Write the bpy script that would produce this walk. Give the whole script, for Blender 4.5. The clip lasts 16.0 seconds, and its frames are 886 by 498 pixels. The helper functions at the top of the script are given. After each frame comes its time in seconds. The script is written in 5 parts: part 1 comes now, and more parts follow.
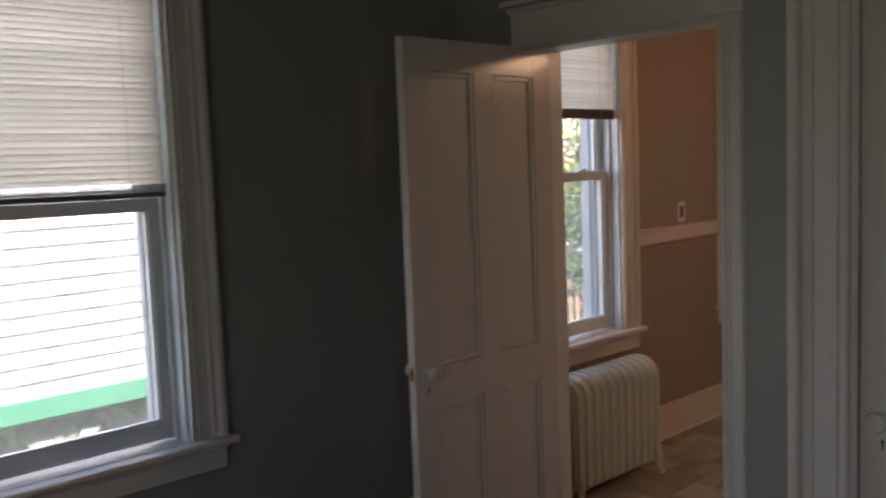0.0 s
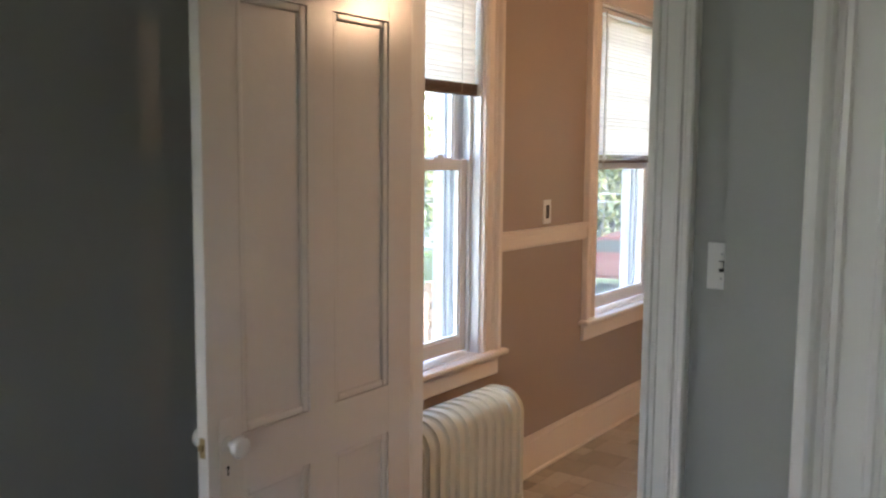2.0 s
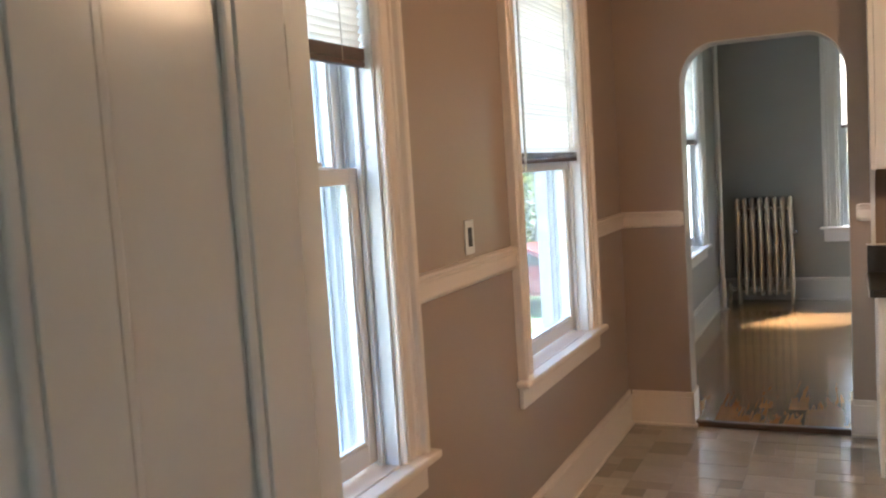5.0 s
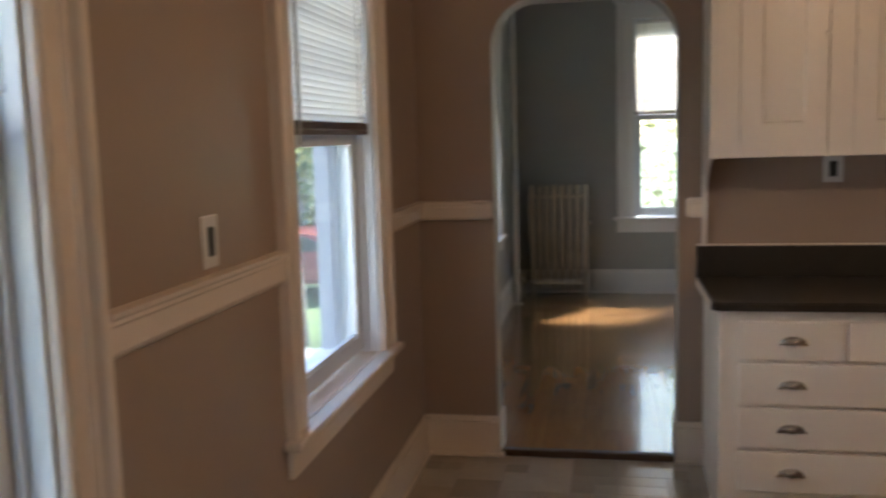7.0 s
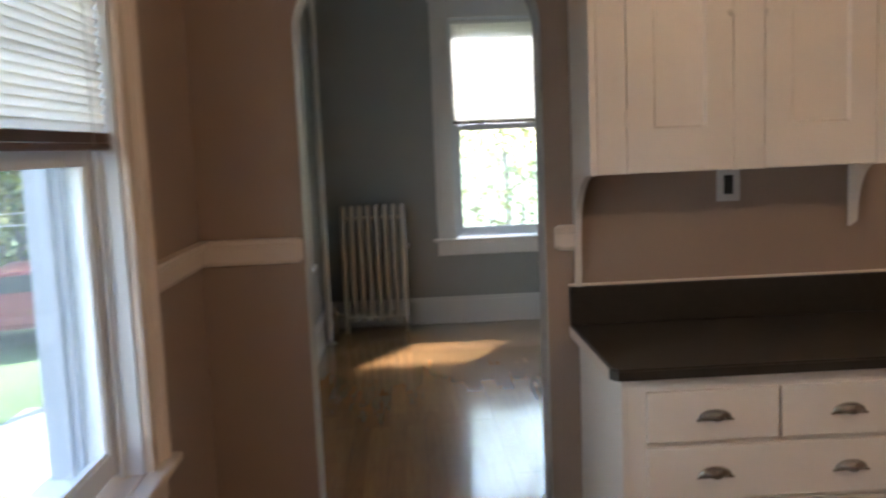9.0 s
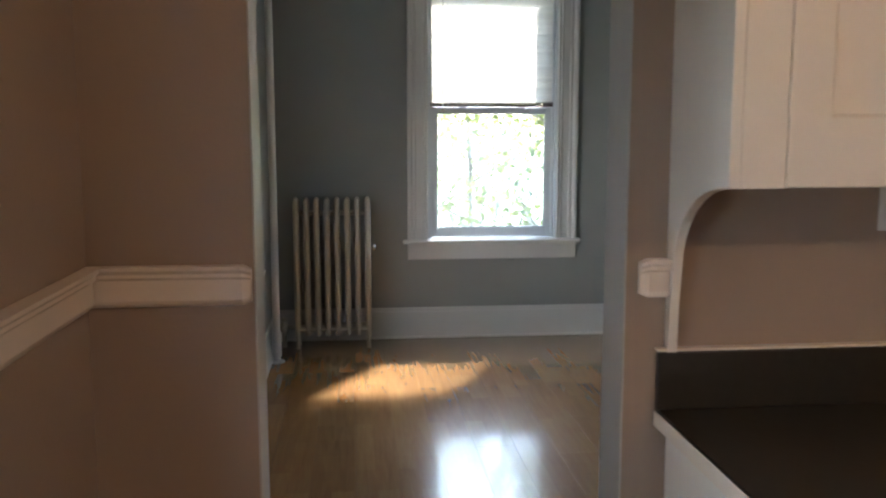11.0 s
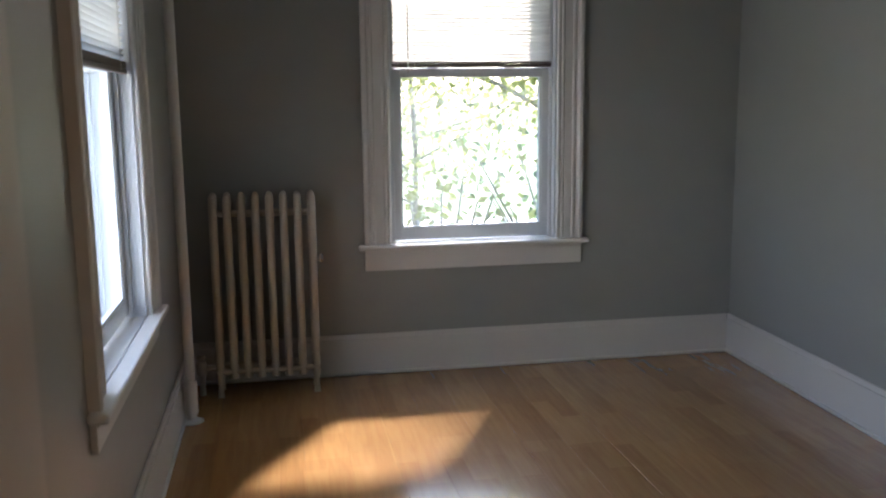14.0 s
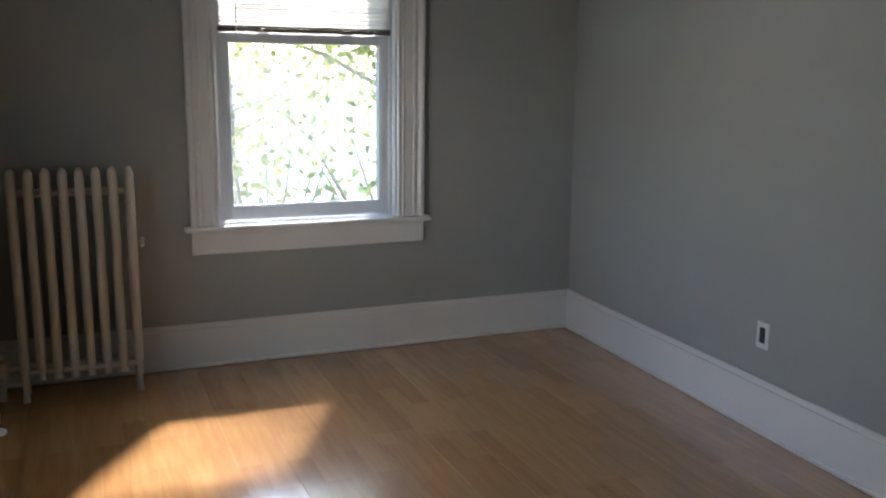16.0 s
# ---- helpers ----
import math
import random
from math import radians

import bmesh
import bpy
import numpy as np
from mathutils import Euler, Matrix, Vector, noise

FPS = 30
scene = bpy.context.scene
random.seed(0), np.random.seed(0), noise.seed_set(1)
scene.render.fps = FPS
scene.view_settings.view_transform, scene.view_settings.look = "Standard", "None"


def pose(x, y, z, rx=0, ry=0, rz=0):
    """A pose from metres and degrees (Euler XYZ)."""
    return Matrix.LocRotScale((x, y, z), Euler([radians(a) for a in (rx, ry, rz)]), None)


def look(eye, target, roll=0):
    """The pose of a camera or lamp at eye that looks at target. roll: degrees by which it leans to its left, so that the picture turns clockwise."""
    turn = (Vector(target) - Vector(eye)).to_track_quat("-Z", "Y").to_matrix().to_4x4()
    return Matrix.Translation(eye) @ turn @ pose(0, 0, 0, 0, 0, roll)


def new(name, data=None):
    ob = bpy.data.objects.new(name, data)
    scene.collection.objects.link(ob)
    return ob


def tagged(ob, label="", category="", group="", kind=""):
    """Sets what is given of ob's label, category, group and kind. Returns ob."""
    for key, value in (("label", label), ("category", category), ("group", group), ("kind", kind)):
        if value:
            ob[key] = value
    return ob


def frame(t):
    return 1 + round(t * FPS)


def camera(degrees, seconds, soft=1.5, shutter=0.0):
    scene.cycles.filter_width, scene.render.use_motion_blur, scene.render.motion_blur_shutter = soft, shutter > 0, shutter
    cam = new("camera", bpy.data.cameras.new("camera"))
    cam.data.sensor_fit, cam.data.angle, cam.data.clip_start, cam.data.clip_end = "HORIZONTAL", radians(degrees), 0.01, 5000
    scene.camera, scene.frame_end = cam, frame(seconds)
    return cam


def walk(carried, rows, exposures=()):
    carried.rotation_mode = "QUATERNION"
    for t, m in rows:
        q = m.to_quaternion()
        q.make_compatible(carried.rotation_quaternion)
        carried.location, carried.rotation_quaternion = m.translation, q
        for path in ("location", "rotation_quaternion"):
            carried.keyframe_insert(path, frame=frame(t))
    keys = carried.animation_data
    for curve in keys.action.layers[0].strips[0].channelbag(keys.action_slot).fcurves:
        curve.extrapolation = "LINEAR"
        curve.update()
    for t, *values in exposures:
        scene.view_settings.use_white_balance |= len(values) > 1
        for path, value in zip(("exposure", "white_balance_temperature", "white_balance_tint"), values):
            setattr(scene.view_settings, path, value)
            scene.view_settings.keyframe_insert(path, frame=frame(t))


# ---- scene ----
cam = camera(53.1, 16.0, soft=2.2, shutter=0.5)
PATH = [
    (0, (0.166, 0.942, 1.664), (-1.283, 2.308, 1.479), -2.2),
    (0.5, (0.022, 1.125, 1.641), (-1.353, 2.569, 1.484), -2.5),
    (1, (-0.135, 1.3, 1.628), (-1.535, 2.712, 1.412), -3.0),
    (1.5, (-0.34, 1.466, 1.619), (-1.657, 2.951, 1.369), -1.4),
    (2, (-0.545, 1.644, 1.628), (-1.692, 3.268, 1.415), 0.5),
    (2.5, (-0.693, 1.917, 1.595), (-1.887, 3.506, 1.368), -2.6),
    (3, (-0.819, 2.081, 1.587), (-2.081, 3.611, 1.332), -2.6),
    (3.5, (-1.029, 2.242, 1.586), (-2.067, 3.936, 1.355), -1.0),
    (3.7, (-1.088, 2.307, 1.589), (-2.077, 4.032, 1.375), -1.6),
    (5.8, (-1.685, 3.102, 1.569), (-2.34, 4.979, 1.346), -1.9),
    (6, (-1.713, 3.205, 1.566), (-2.304, 5.097, 1.301), -1.5),
    (6.5, (-1.729, 3.523, 1.566), (-2.277, 5.433, 1.34), -2.8),
    (7, (-1.809, 3.735, 1.56), (-2.179, 5.685, 1.314), -1.6),
    (7.5, (-1.93, 3.962, 1.578), (-1.927, 5.951, 1.364), -1.2),
    (8, (-1.934, 4.217, 1.569), (-1.869, 6.197, 1.294), -0.2),
    (8.5, (-1.921, 4.513, 1.568), (-1.977, 6.498, 1.334), -1.9),
    (9, (-1.98, 4.794, 1.56), (-1.907, 6.78, 1.33), -2.4),
    (9.2, (-2.0, 4.908, 1.559), (-1.836, 6.888, 1.335), -2.7),
    (11.3, (-2.143, 6.096, 1.56), (-1.962, 8.067, 1.273), 0.5),
    (11.5, (-2.149, 6.216, 1.557), (-1.985, 8.184, 1.241), 1.0),
    (12, (-2.139, 6.543, 1.567), (-2.115, 8.517, 1.249), -2.3),
    (12.5, (-2.216, 6.823, 1.541), (-2.076, 8.784, 1.171), -0.8),
    (13, (-2.314, 7.108, 1.547), (-1.941, 9.043, 1.201), 0.6),
    (13.5, (-2.267, 7.341, 1.54), (-1.794, 9.261, 1.235), 1.7),
    (14, (-2.201, 7.533, 1.538), (-1.842, 9.474, 1.216), -0.6),
    (14.5, (-2.18, 7.649, 1.534), (-1.78, 9.578, 1.189), -1.0),
    (15, (-2.211, 7.756, 1.524), (-1.57, 9.609, 1.13), -0.3),
    (15.5, (-2.234, 7.82, 1.524), (-1.48, 9.629, 1.123), 0.1),
    (16, (-2.261, 7.829, 1.527), (-1.508, 9.642, 1.146), 0.6),
]
EXPOSURES = [
    (0.0, 2.7, 6700, 25), (0.5, 3.0, 6700, 25), (1.0, 3.2, 6600, 22), (1.5, 3.6, 6500, 20), (2.0, 4.0, 6300, 18), (2.5, 4.15, 6100, 15), (3.5, 4.25, 6000, 12),
    (6.0, 3.5, 5900, 12), (6.5, 2.9, 6100, 15), (7.0, 3.1, 6000, 14), (7.5, 3.4, 5850, 12), (8.0, 3.58, 5700, 11), (9.0, 3.3, 5800, 13), (11.5, 3.6, 5750, 12), (12.5, 3.35, 5800, 14), (13.0, 3.05, 5900, 16), (14.0, 3.15, 6000, 18), (15.0, 3.2, 6000, 18), (16.0, 3.35, 6000, 18),
]
walk(cam, [(t, look(eye, target, roll)) for t, eye, target, roll in PATH], EXPOSURES)

# ---- light ----
SUN_WAY = Vector((0.46, 0.82, 0.86)).normalized()
world = bpy.data.worlds.new("sky_world")
scene.world = world
world.use_nodes = True
_wn, _wl = world.node_tree.nodes, world.node_tree.links
_sky = _wn.new("ShaderNodeTexSky")
_sky.sky_type, _sky.sun_disc = "NISHITA", False
_sky.sun_elevation = math.asin(SUN_WAY.z)
_sky.sun_rotation = math.atan2(SUN_WAY.x, SUN_WAY.y)
_wl.new(_sky.outputs[0], _wn["Background"].inputs[0])
_wn["Background"].inputs[1].default_value = 0.15

sun = new("sun", bpy.data.lights.new("sun", "SUN"))
sun.data.energy, sun.data.angle, sun.data.color = 5.0, radians(4.0), (1.0, 0.96, 0.90)
sun.matrix_world = look(SUN_WAY * 30, (0, 0, 0))

# the sky's light through the bedroom window behind the walker
skylight = new("sky_light", bpy.data.lights.new("sky_light", "AREA"))
skylight.data.shape, skylight.data.size, skylight.data.size_y = "RECTANGLE", 0.9, 1.6
skylight.data.energy, skylight.data.color = 1.7, (1.0, 0.88, 0.76)
skylight.matrix_world = look((0.5, -1.72, 1.6), (0.5, 0.0, 1.4))

# fill lamp added past the living room's west window to brighten the east wall
sidelight = new("side_fill_light", bpy.data.lights.new("side_fill_light", "AREA"))
sidelight.data.shape, sidelight.data.size, sidelight.data.size_y = "RECTANGLE", 0.8, 0.8
sidelight.data.energy, sidelight.data.color = 1.9, (0.92, 0.96, 1.0)
sidelight.matrix_world = look((-3.3, 10.55, 1.25), (0.0, 10.55, 1.0))

# ---- materials ----


def material(name, color, rough=0.5, metal=0.0, vary=0.12, scale=3.0, fine=60.0, bump=0.1, coat=0.0, spec=0.5, vary_rough=0.04, stretch=(1, 1, 1), tint=None, per_piece=0.0, detail=5.0, fine_relief=False):
    """Painted or solid surface: colour varied at two scales, with relief."""
    m = bpy.data.materials.new(name)
    m.use_nodes = True
    n, l = m.node_tree.nodes, m.node_tree.links
    b = n["Principled BSDF"]
    co = n.new("ShaderNodeTexCoord")
    mp = n.new("ShaderNodeMapping")
    mp.inputs["Scale"].default_value = stretch
    l.new(co.outputs["Object"], mp.inputs[0])
    big, small = n.new("ShaderNodeTexNoise"), n.new("ShaderNodeTexNoise")
    big.inputs["Scale"].default_value, small.inputs["Scale"].default_value = scale, fine
    big.inputs["Detail"].default_value, small.inputs["Detail"].default_value = detail, 3
    for t in (big, small):
        l.new(mp.outputs[0], t.inputs["Vector"])
    ramp = n.new("ShaderNodeValToRGB")
    c2 = tint or tuple(c * (1 - 1.6 * vary) for c in color)
    ramp.color_ramp.elements[0].position, ramp.color_ramp.elements[1].position = 0.12, 0.88
    ramp.color_ramp.elements[0].color = (*c2, 1)
    ramp.color_ramp.elements[1].color = (*color, 1)
    mixn = n.new("ShaderNodeMath")
    mixn.operation = "MULTIPLY_ADD"
    mixn.inputs[1].default_value = 0.3
    l.new(small.outputs["Fac"], mixn.inputs[0])
    mul = n.new("ShaderNodeMath")
    mul.operation = "MULTIPLY"
    mul.inputs[1].default_value = 0.7
    l.new(big.outputs["Fac"], mul.inputs[0])
    l.new(mul.outputs[0], mixn.inputs[2])
    l.new(mixn.outputs[0], ramp.inputs[0])
    out = ramp.outputs[0]
    if per_piece:
        info, hsv = n.new("ShaderNodeObjectInfo"), n.new("ShaderNodeHueSaturation")
        mr = n.new("ShaderNodeMapRange")
        mr.inputs["To Min"].default_value, mr.inputs["To Max"].default_value = 1 - per_piece, 1 + per_piece
        l.new(info.outputs["Random"], mr.inputs["Value"])
        l.new(mr.outputs[0], hsv.inputs["Value"])
        l.new(out, hsv.inputs["Color"])
        out = hsv.outputs[0]
    l.new(out, b.inputs["Base Color"])
    rr = n.new("ShaderNodeMapRange")
    rr.inputs["To Min"].default_value, rr.inputs["To Max"].default_value = max(0.02, rough - vary_rough), min(1, rough + vary_rough)
    l.new(big.outputs["Fac"], rr.inputs["Value"])
    l.new(rr.outputs[0], b.inputs["Roughness"])
    b.inputs["Metallic"].default_value = metal
    b.inputs["Coat Weight"].default_value = coat
    b.inputs["Specular IOR Level"].default_value = spec
    if bump:
        bp = n.new("ShaderNodeBump")
        bp.inputs["Strength"].default_value, bp.inputs["Distance"].default_value = bump, 0.01
        l.new(small.outputs["Fac"] if fine_relief else mixn.outputs[0], bp.inputs["Height"])
        l.new(bp.outputs[0], b.inputs["Normal"])
    return m


def glass_material(name):
    m = bpy.data.materials.new(name)
    m.use_nodes = True
    n, l = m.node_tree.nodes, m.node_tree.links
    tr, gl, mix, fr = n.new("ShaderNodeBsdfTransparent"), n.new("ShaderNodeBsdfGlossy"), n.new("ShaderNodeMixShader"), n.new("ShaderNodeLayerWeight")
    pw, ma = n.new("ShaderNodeMath"), n.new("ShaderNodeMath")
    pw.operation, ma.operation = "POWER", "MULTIPLY_ADD"
    pw.inputs[1].default_value, ma.inputs[1].default_value, ma.inputs[2].default_value = 5.0, 0.5, 0.03
    l.new(fr.outputs["Facing"], pw.inputs[0])
    l.new(pw.outputs[0], ma.inputs[0])
    tr.inputs[0].default_value = (0.95, 0.97, 0.96, 1)
    gl.inputs["Roughness"].default_value = 0.02
    l.new(ma.outputs[0], mix.inputs[0])
    l.new(tr.outputs[0], mix.inputs[1])
    l.new(gl.outputs[0], mix.inputs[2])
    # a thin film of dirt that also puts in the panes' glare haze
    veil, haze = n.new("ShaderNodeBsdfTranslucent"), n.new("ShaderNodeMixShader")
    veil.inputs[0].default_value = (0.8, 0.85, 0.85, 1)
    haze.inputs[0].default_value = 0.045
    l.new(mix.outputs[0], haze.inputs[1])
    l.new(veil.outputs[0], haze.inputs[2])
    l.new(haze.outputs[0], n["Material Output"].inputs[0])
    return m


def translucent_material(name, color, amount=0.5):
    m = bpy.data.materials.new(name)
    m.use_nodes = True
    n, l = m.node_tree.nodes, m.node_tree.links
    b, tl, mix = n["Principled BSDF"], n.new("ShaderNodeBsdfTranslucent"), n.new("ShaderNodeMixShader")
    info, hsv, mr = n.new("ShaderNodeObjectInfo"), n.new("ShaderNodeHueSaturation"), n.new("ShaderNodeMapRange")
    mr.inputs["To Min"].default_value, mr.inputs["To Max"].default_value = 0.92, 1.06
    hsv.inputs["Color"].default_value = (*color, 1)
    l.new(info.outputs["Random"], mr.inputs["Value"])
    l.new(mr.outputs[0], hsv.inputs["Value"])
    l.new(hsv.outputs[0], b.inputs["Base Color"])
    l.new(hsv.outputs[0], tl.inputs["Color"])
    b.inputs["Roughness"].default_value = 0.45
    mix.inputs[0].default_value = amount
    l.new(b.outputs[0], mix.inputs[1])
    l.new(tl.outputs[0], mix.inputs[2])
    l.new(mix.outputs[0], n["Material Output"].inputs[0])
    return m


def lamp_material(name, color, strength):
    m = bpy.data.materials.new(name)
    m.use_nodes = True
    b = m.node_tree.nodes["Principled BSDF"]
    b.inputs["Base Color"].default_value = (0.8, 0.8, 0.8, 1)
    b.inputs["Emission Color"].default_value = (*color, 1)
    b.inputs["Emission Strength"].default_value = strength
    return m


def wood_material(name, light, dark, rough, per_piece, strip=0.065, bump=0.01):
    """Three-strip laminate: strips of random tone along y with fine grain."""
    m = bpy.data.materials.new(name)
    m.use_nodes = True
    n, l = m.node_tree.nodes, m.node_tree.links
    b = n["Principled BSDF"]
    geo = n.new("ShaderNodeNewGeometry")
    mp = n.new("ShaderNodeMapping")
    mp.inputs["Rotation"].default_value = (0, 0, radians(90))
    l.new(geo.outputs["Position"], mp.inputs[0])
    br = n.new("ShaderNodeTexBrick")
    br.offset, br.offset_frequency = 0.37, 2
    br.inputs["Color1"].default_value, br.inputs["Color2"].default_value = (0, 0, 0, 1), (1, 1, 1, 1)
    br.inputs["Mortar"].default_value = (0.4, 0.4, 0.4, 1)
    br.inputs["Scale"].default_value = 1
    br.inputs["Mortar Size"].default_value = 0.0006
    br.inputs["Brick Width"].default_value, br.inputs["Row Height"].default_value = 0.64, strip
    l.new(mp.outputs[0], br.inputs["Vector"])
    mg = n.new("ShaderNodeMapping")
    mg.inputs["Scale"].default_value = (13, 1.1, 1)
    l.new(geo.outputs["Position"], mg.inputs[0])
    gr = n.new("ShaderNodeTexNoise")
    gr.inputs["Scale"].default_value, gr.inputs["Detail"].default_value, gr.inputs["Distortion"].default_value = 3, 6, 0.6
    l.new(mg.outputs[0], gr.inputs["Vector"])
    info = n.new("ShaderNodeObjectInfo")
    a1, a2 = n.new("ShaderNodeMath"), n.new("ShaderNodeMath")
    a1.operation = a2.operation = "MULTIPLY_ADD"
    sep = n.new("ShaderNodeSeparateColor")
    l.new(br.outputs["Color"], sep.inputs[0])
    l.new(sep.outputs[0], a1.inputs[0])
    a1.inputs[1].default_value = 0.24
    calm = n.new("ShaderNodeMath")
    calm.operation = "MULTIPLY_ADD"
    calm.inputs[1].default_value, calm.inputs[2].default_value = 0.55, 0.22
    l.new(gr.outputs["Fac"], calm.inputs[0])
    l.new(calm.outputs[0], a1.inputs[2])
    l.new(info.outputs["Random"], a2.inputs[0])
    a2.inputs[1].default_value = per_piece
    l.new(a1.outputs[0], a2.inputs[2])
    ramp = n.new("ShaderNodeValToRGB")
    ramp.color_ramp.elements[0].position, ramp.color_ramp.elements[1].position = 0.3, 1.0
    ramp.color_ramp.elements[0].color, ramp.color_ramp.elements[1].color = (*dark, 1), (*light, 1)
    l.new(a2.outputs[0], ramp.inputs[0])
    l.new(ramp.outputs[0], b.inputs["Base Color"])
    sm = n.new("ShaderNodeTexNoise")
    sm.inputs["Scale"].default_value = 2.2
    l.new(geo.outputs["Position"], sm.inputs["Vector"])
    rr = n.new("ShaderNodeMapRange")
    rr.inputs["To Min"].default_value, rr.inputs["To Max"].default_value = rough - 0.04, rough + 0.05
    l.new(sm.outputs["Fac"], rr.inputs["Value"])
    l.new(rr.outputs[0], b.inputs["Roughness"])
    b.inputs["Specular IOR Level"].default_value = 0.75
    b.inputs["Coat Weight"].default_value, b.inputs["Coat Roughness"].default_value = 0.85, 0.08
    bp = n.new("ShaderNodeBump")
    bp.inputs["Strength"].default_value, bp.inputs["Distance"].default_value = bump, 0.002
    l.new(gr.outputs["Fac"], bp.inputs["Height"])
    l.new(bp.outputs[0], b.inputs["Normal"])
    return m


GREY = material("grey_wall_paint", (0.32, 0.322, 0.305), 0.42, vary=0.035, scale=2.4, fine=90, bump=0.18, spec=0.5, vary_rough=0.09)
BROWN = material("tan_wall_paint", (0.345, 0.262, 0.204), 0.35, vary=0.03, scale=1.6, fine=120, bump=0.06, vary_rough=0.04, detail=1.5, fine_relief=True)
SWIRL = material("grey_swirled_plaster", (0.345, 0.350, 0.328), 0.36, vary=0.06, scale=12, fine=70, bump=0.06, vary_rough=0.05, stretch=(1, 0.6, 1.2), detail=1.0)
GREYL = material("grey_rolled_paint", (0.345, 0.350, 0.328), 0.36, vary=0.06, scale=3.2, fine=90, bump=0.10, vary_rough=0.05, stretch=(1, 0.7, 1.6), detail=2, fine_relief=True)
WHITE = material("white_trim_paint", (0.74, 0.72, 0.68), 0.34, vary=0.05, scale=2.5, fine=45, bump=0.1)
CREAM = material("cream_trim_paint", (0.76, 0.66, 0.56), 0.34, vary=0.06, scale=2.5, fine=50, bump=0.12)
VINYL = material("vinyl_sash_white", (0.72, 0.74, 0.75), 0.36, vary=0.04, scale=3, fine=40, bump=0.03)
STORM = material("grey_storm_frame", (0.33, 0.36, 0.42), 0.45, vary=0.08, scale=4, fine=40, bump=0.05)
DOORWHITE = material("old_white_door_paint", (0.68, 0.63, 0.58), 0.20, vary=0.07, scale=2.0, fine=35, bump=0.14, vary_rough=0.03)
CABINET = material("cream_cabinet_paint", (0.76, 0.71, 0.64), 0.36, vary=0.05, scale=3, fine=40, bump=0.1)
CEIL = material("ceiling_paint", (0.74, 0.73, 0.7), 0.8, vary=0.05, scale=2, fine=90, bump=0.1)
LINING = material("pale_grey_arch_paint", (0.50, 0.48, 0.45), 0.5, vary=0.07, scale=3, fine=60, bump=0.12)
RADK = material("cream_radiator_enamel", (0.64, 0.61, 0.48), 0.38, vary=0.07, scale=5, fine=60, bump=0.12)
RADL = material("worn_cream_radiator_paint", (0.60, 0.54, 0.43), 0.4, vary=0.12, scale=7, fine=60, bump=0.16)
COUNTER = material("dark_laminate", (0.030, 0.026, 0.021), 0.42, vary=0.35, scale=30, fine=160, bump=0.03)
CHROME = material("brushed_nickel", (0.62, 0.60, 0.57), 0.09, metal=1.0, vary=0.05, bump=0.02)
STEEL = material("stainless_steel", (0.5, 0.5, 0.5), 0.3, metal=1.0, vary=0.06, bump=0.03)
SINKDARK = material("dark_sink_composite", (0.055, 0.050, 0.045), 0.32, vary=0.2, scale=20, fine=120, bump=0.02)
PLATE = material("white_plastic", (0.68, 0.67, 0.65), 0.35, vary=0.03, bump=0.0)
DARK = material("dark_socket", (0.02, 0.02, 0.02), 0.5, vary=0.1, bump=0.0)
# the rail's brown, holding the gathered slats' backlit shade as well
RAILSTACK = material("brown_rail_backlit_stack", (0.13, 0.085, 0.07), 0.5, vary=0.15, scale=9, bump=0.05)
SLAT = translucent_material("white_blind_slat", (0.84, 0.81, 0.76), 0.6)
CORD = material("blind_cord", (0.6, 0.57, 0.52), 0.7, bump=0.0)
GLASS = glass_material("window_glass")
PLANK = wood_material("honey_laminate", (0.52, 0.280, 0.105), (0.28, 0.130, 0.040), 0.20, 0.14, strip=0.0975, bump=0.002)
DARKWOOD = material("dark_threshold_wood", (0.10, 0.055, 0.03), 0.45, vary=0.25, scale=6, fine=70, stretch=(1, 8, 8))
VTILE = material("vinyl_floor_tile", (0.46, 0.395, 0.315), 0.19, vary=0.18, scale=7, fine=50, bump=0.08, per_piece=0.24, vary_rough=0.04)
VGROUT = material("vinyl_floor_base", (0.24, 0.205, 0.165), 0.4, vary=0.1, bump=0.05)
PORCELAIN = material("white_porcelain_knob", (0.62, 0.59, 0.55), 0.12, vary=0.03, bump=0.0)
BRASS = material("dull_brass", (0.35, 0.25, 0.12), 0.4, metal=1.0, vary=0.2, scale=20)
SIDING = material("white_clapboard", (0.82, 0.82, 0.80), 0.55, vary=0.04, scale=2, fine=40, stretch=(1, 1, 4))
GREEN = material("green_trim_paint", (0.05, 0.22, 0.13), 0.5, vary=0.15, scale=4)
STONE = material("foundation_stone", (0.28, 0.26, 0.235), 0.85, vary=0.25, scale=3, fine=30, bump=0.6, per_piece=0.25)
GRASS = material("lawn_grass", (0.085, 0.14, 0.035), 0.9, vary=0.3, scale=0.8, fine=30, bump=0.5)
FENCEWOOD = material("weathered_fence_wood", (0.22, 0.15, 0.10), 0.85, vary=0.25, scale=6, fine=40, stretch=(4, 4, 0.6), per_piece=0.15)
BARK = material("tree_bark", (0.26, 0.23, 0.20), 0.9, vary=0.3, scale=12, fine=60, bump=0.7, stretch=(2, 2, 0.5))
PAVE = material("pale_paving", (0.42, 0.40, 0.37), 0.9, vary=0.15, scale=4, fine=60, bump=0.3)
REDPAINT = material("red_car_paint", (0.20, 0.03, 0.035), 0.3, vary=0.1, coat=0.5)
TYRE = material("black_rubber", (0.02, 0.02, 0.02), 0.8, bump=0.1)
ROOF = material("grey_shingle", (0.12, 0.12, 0.125), 0.9, vary=0.3, scale=9, bump=0.4)


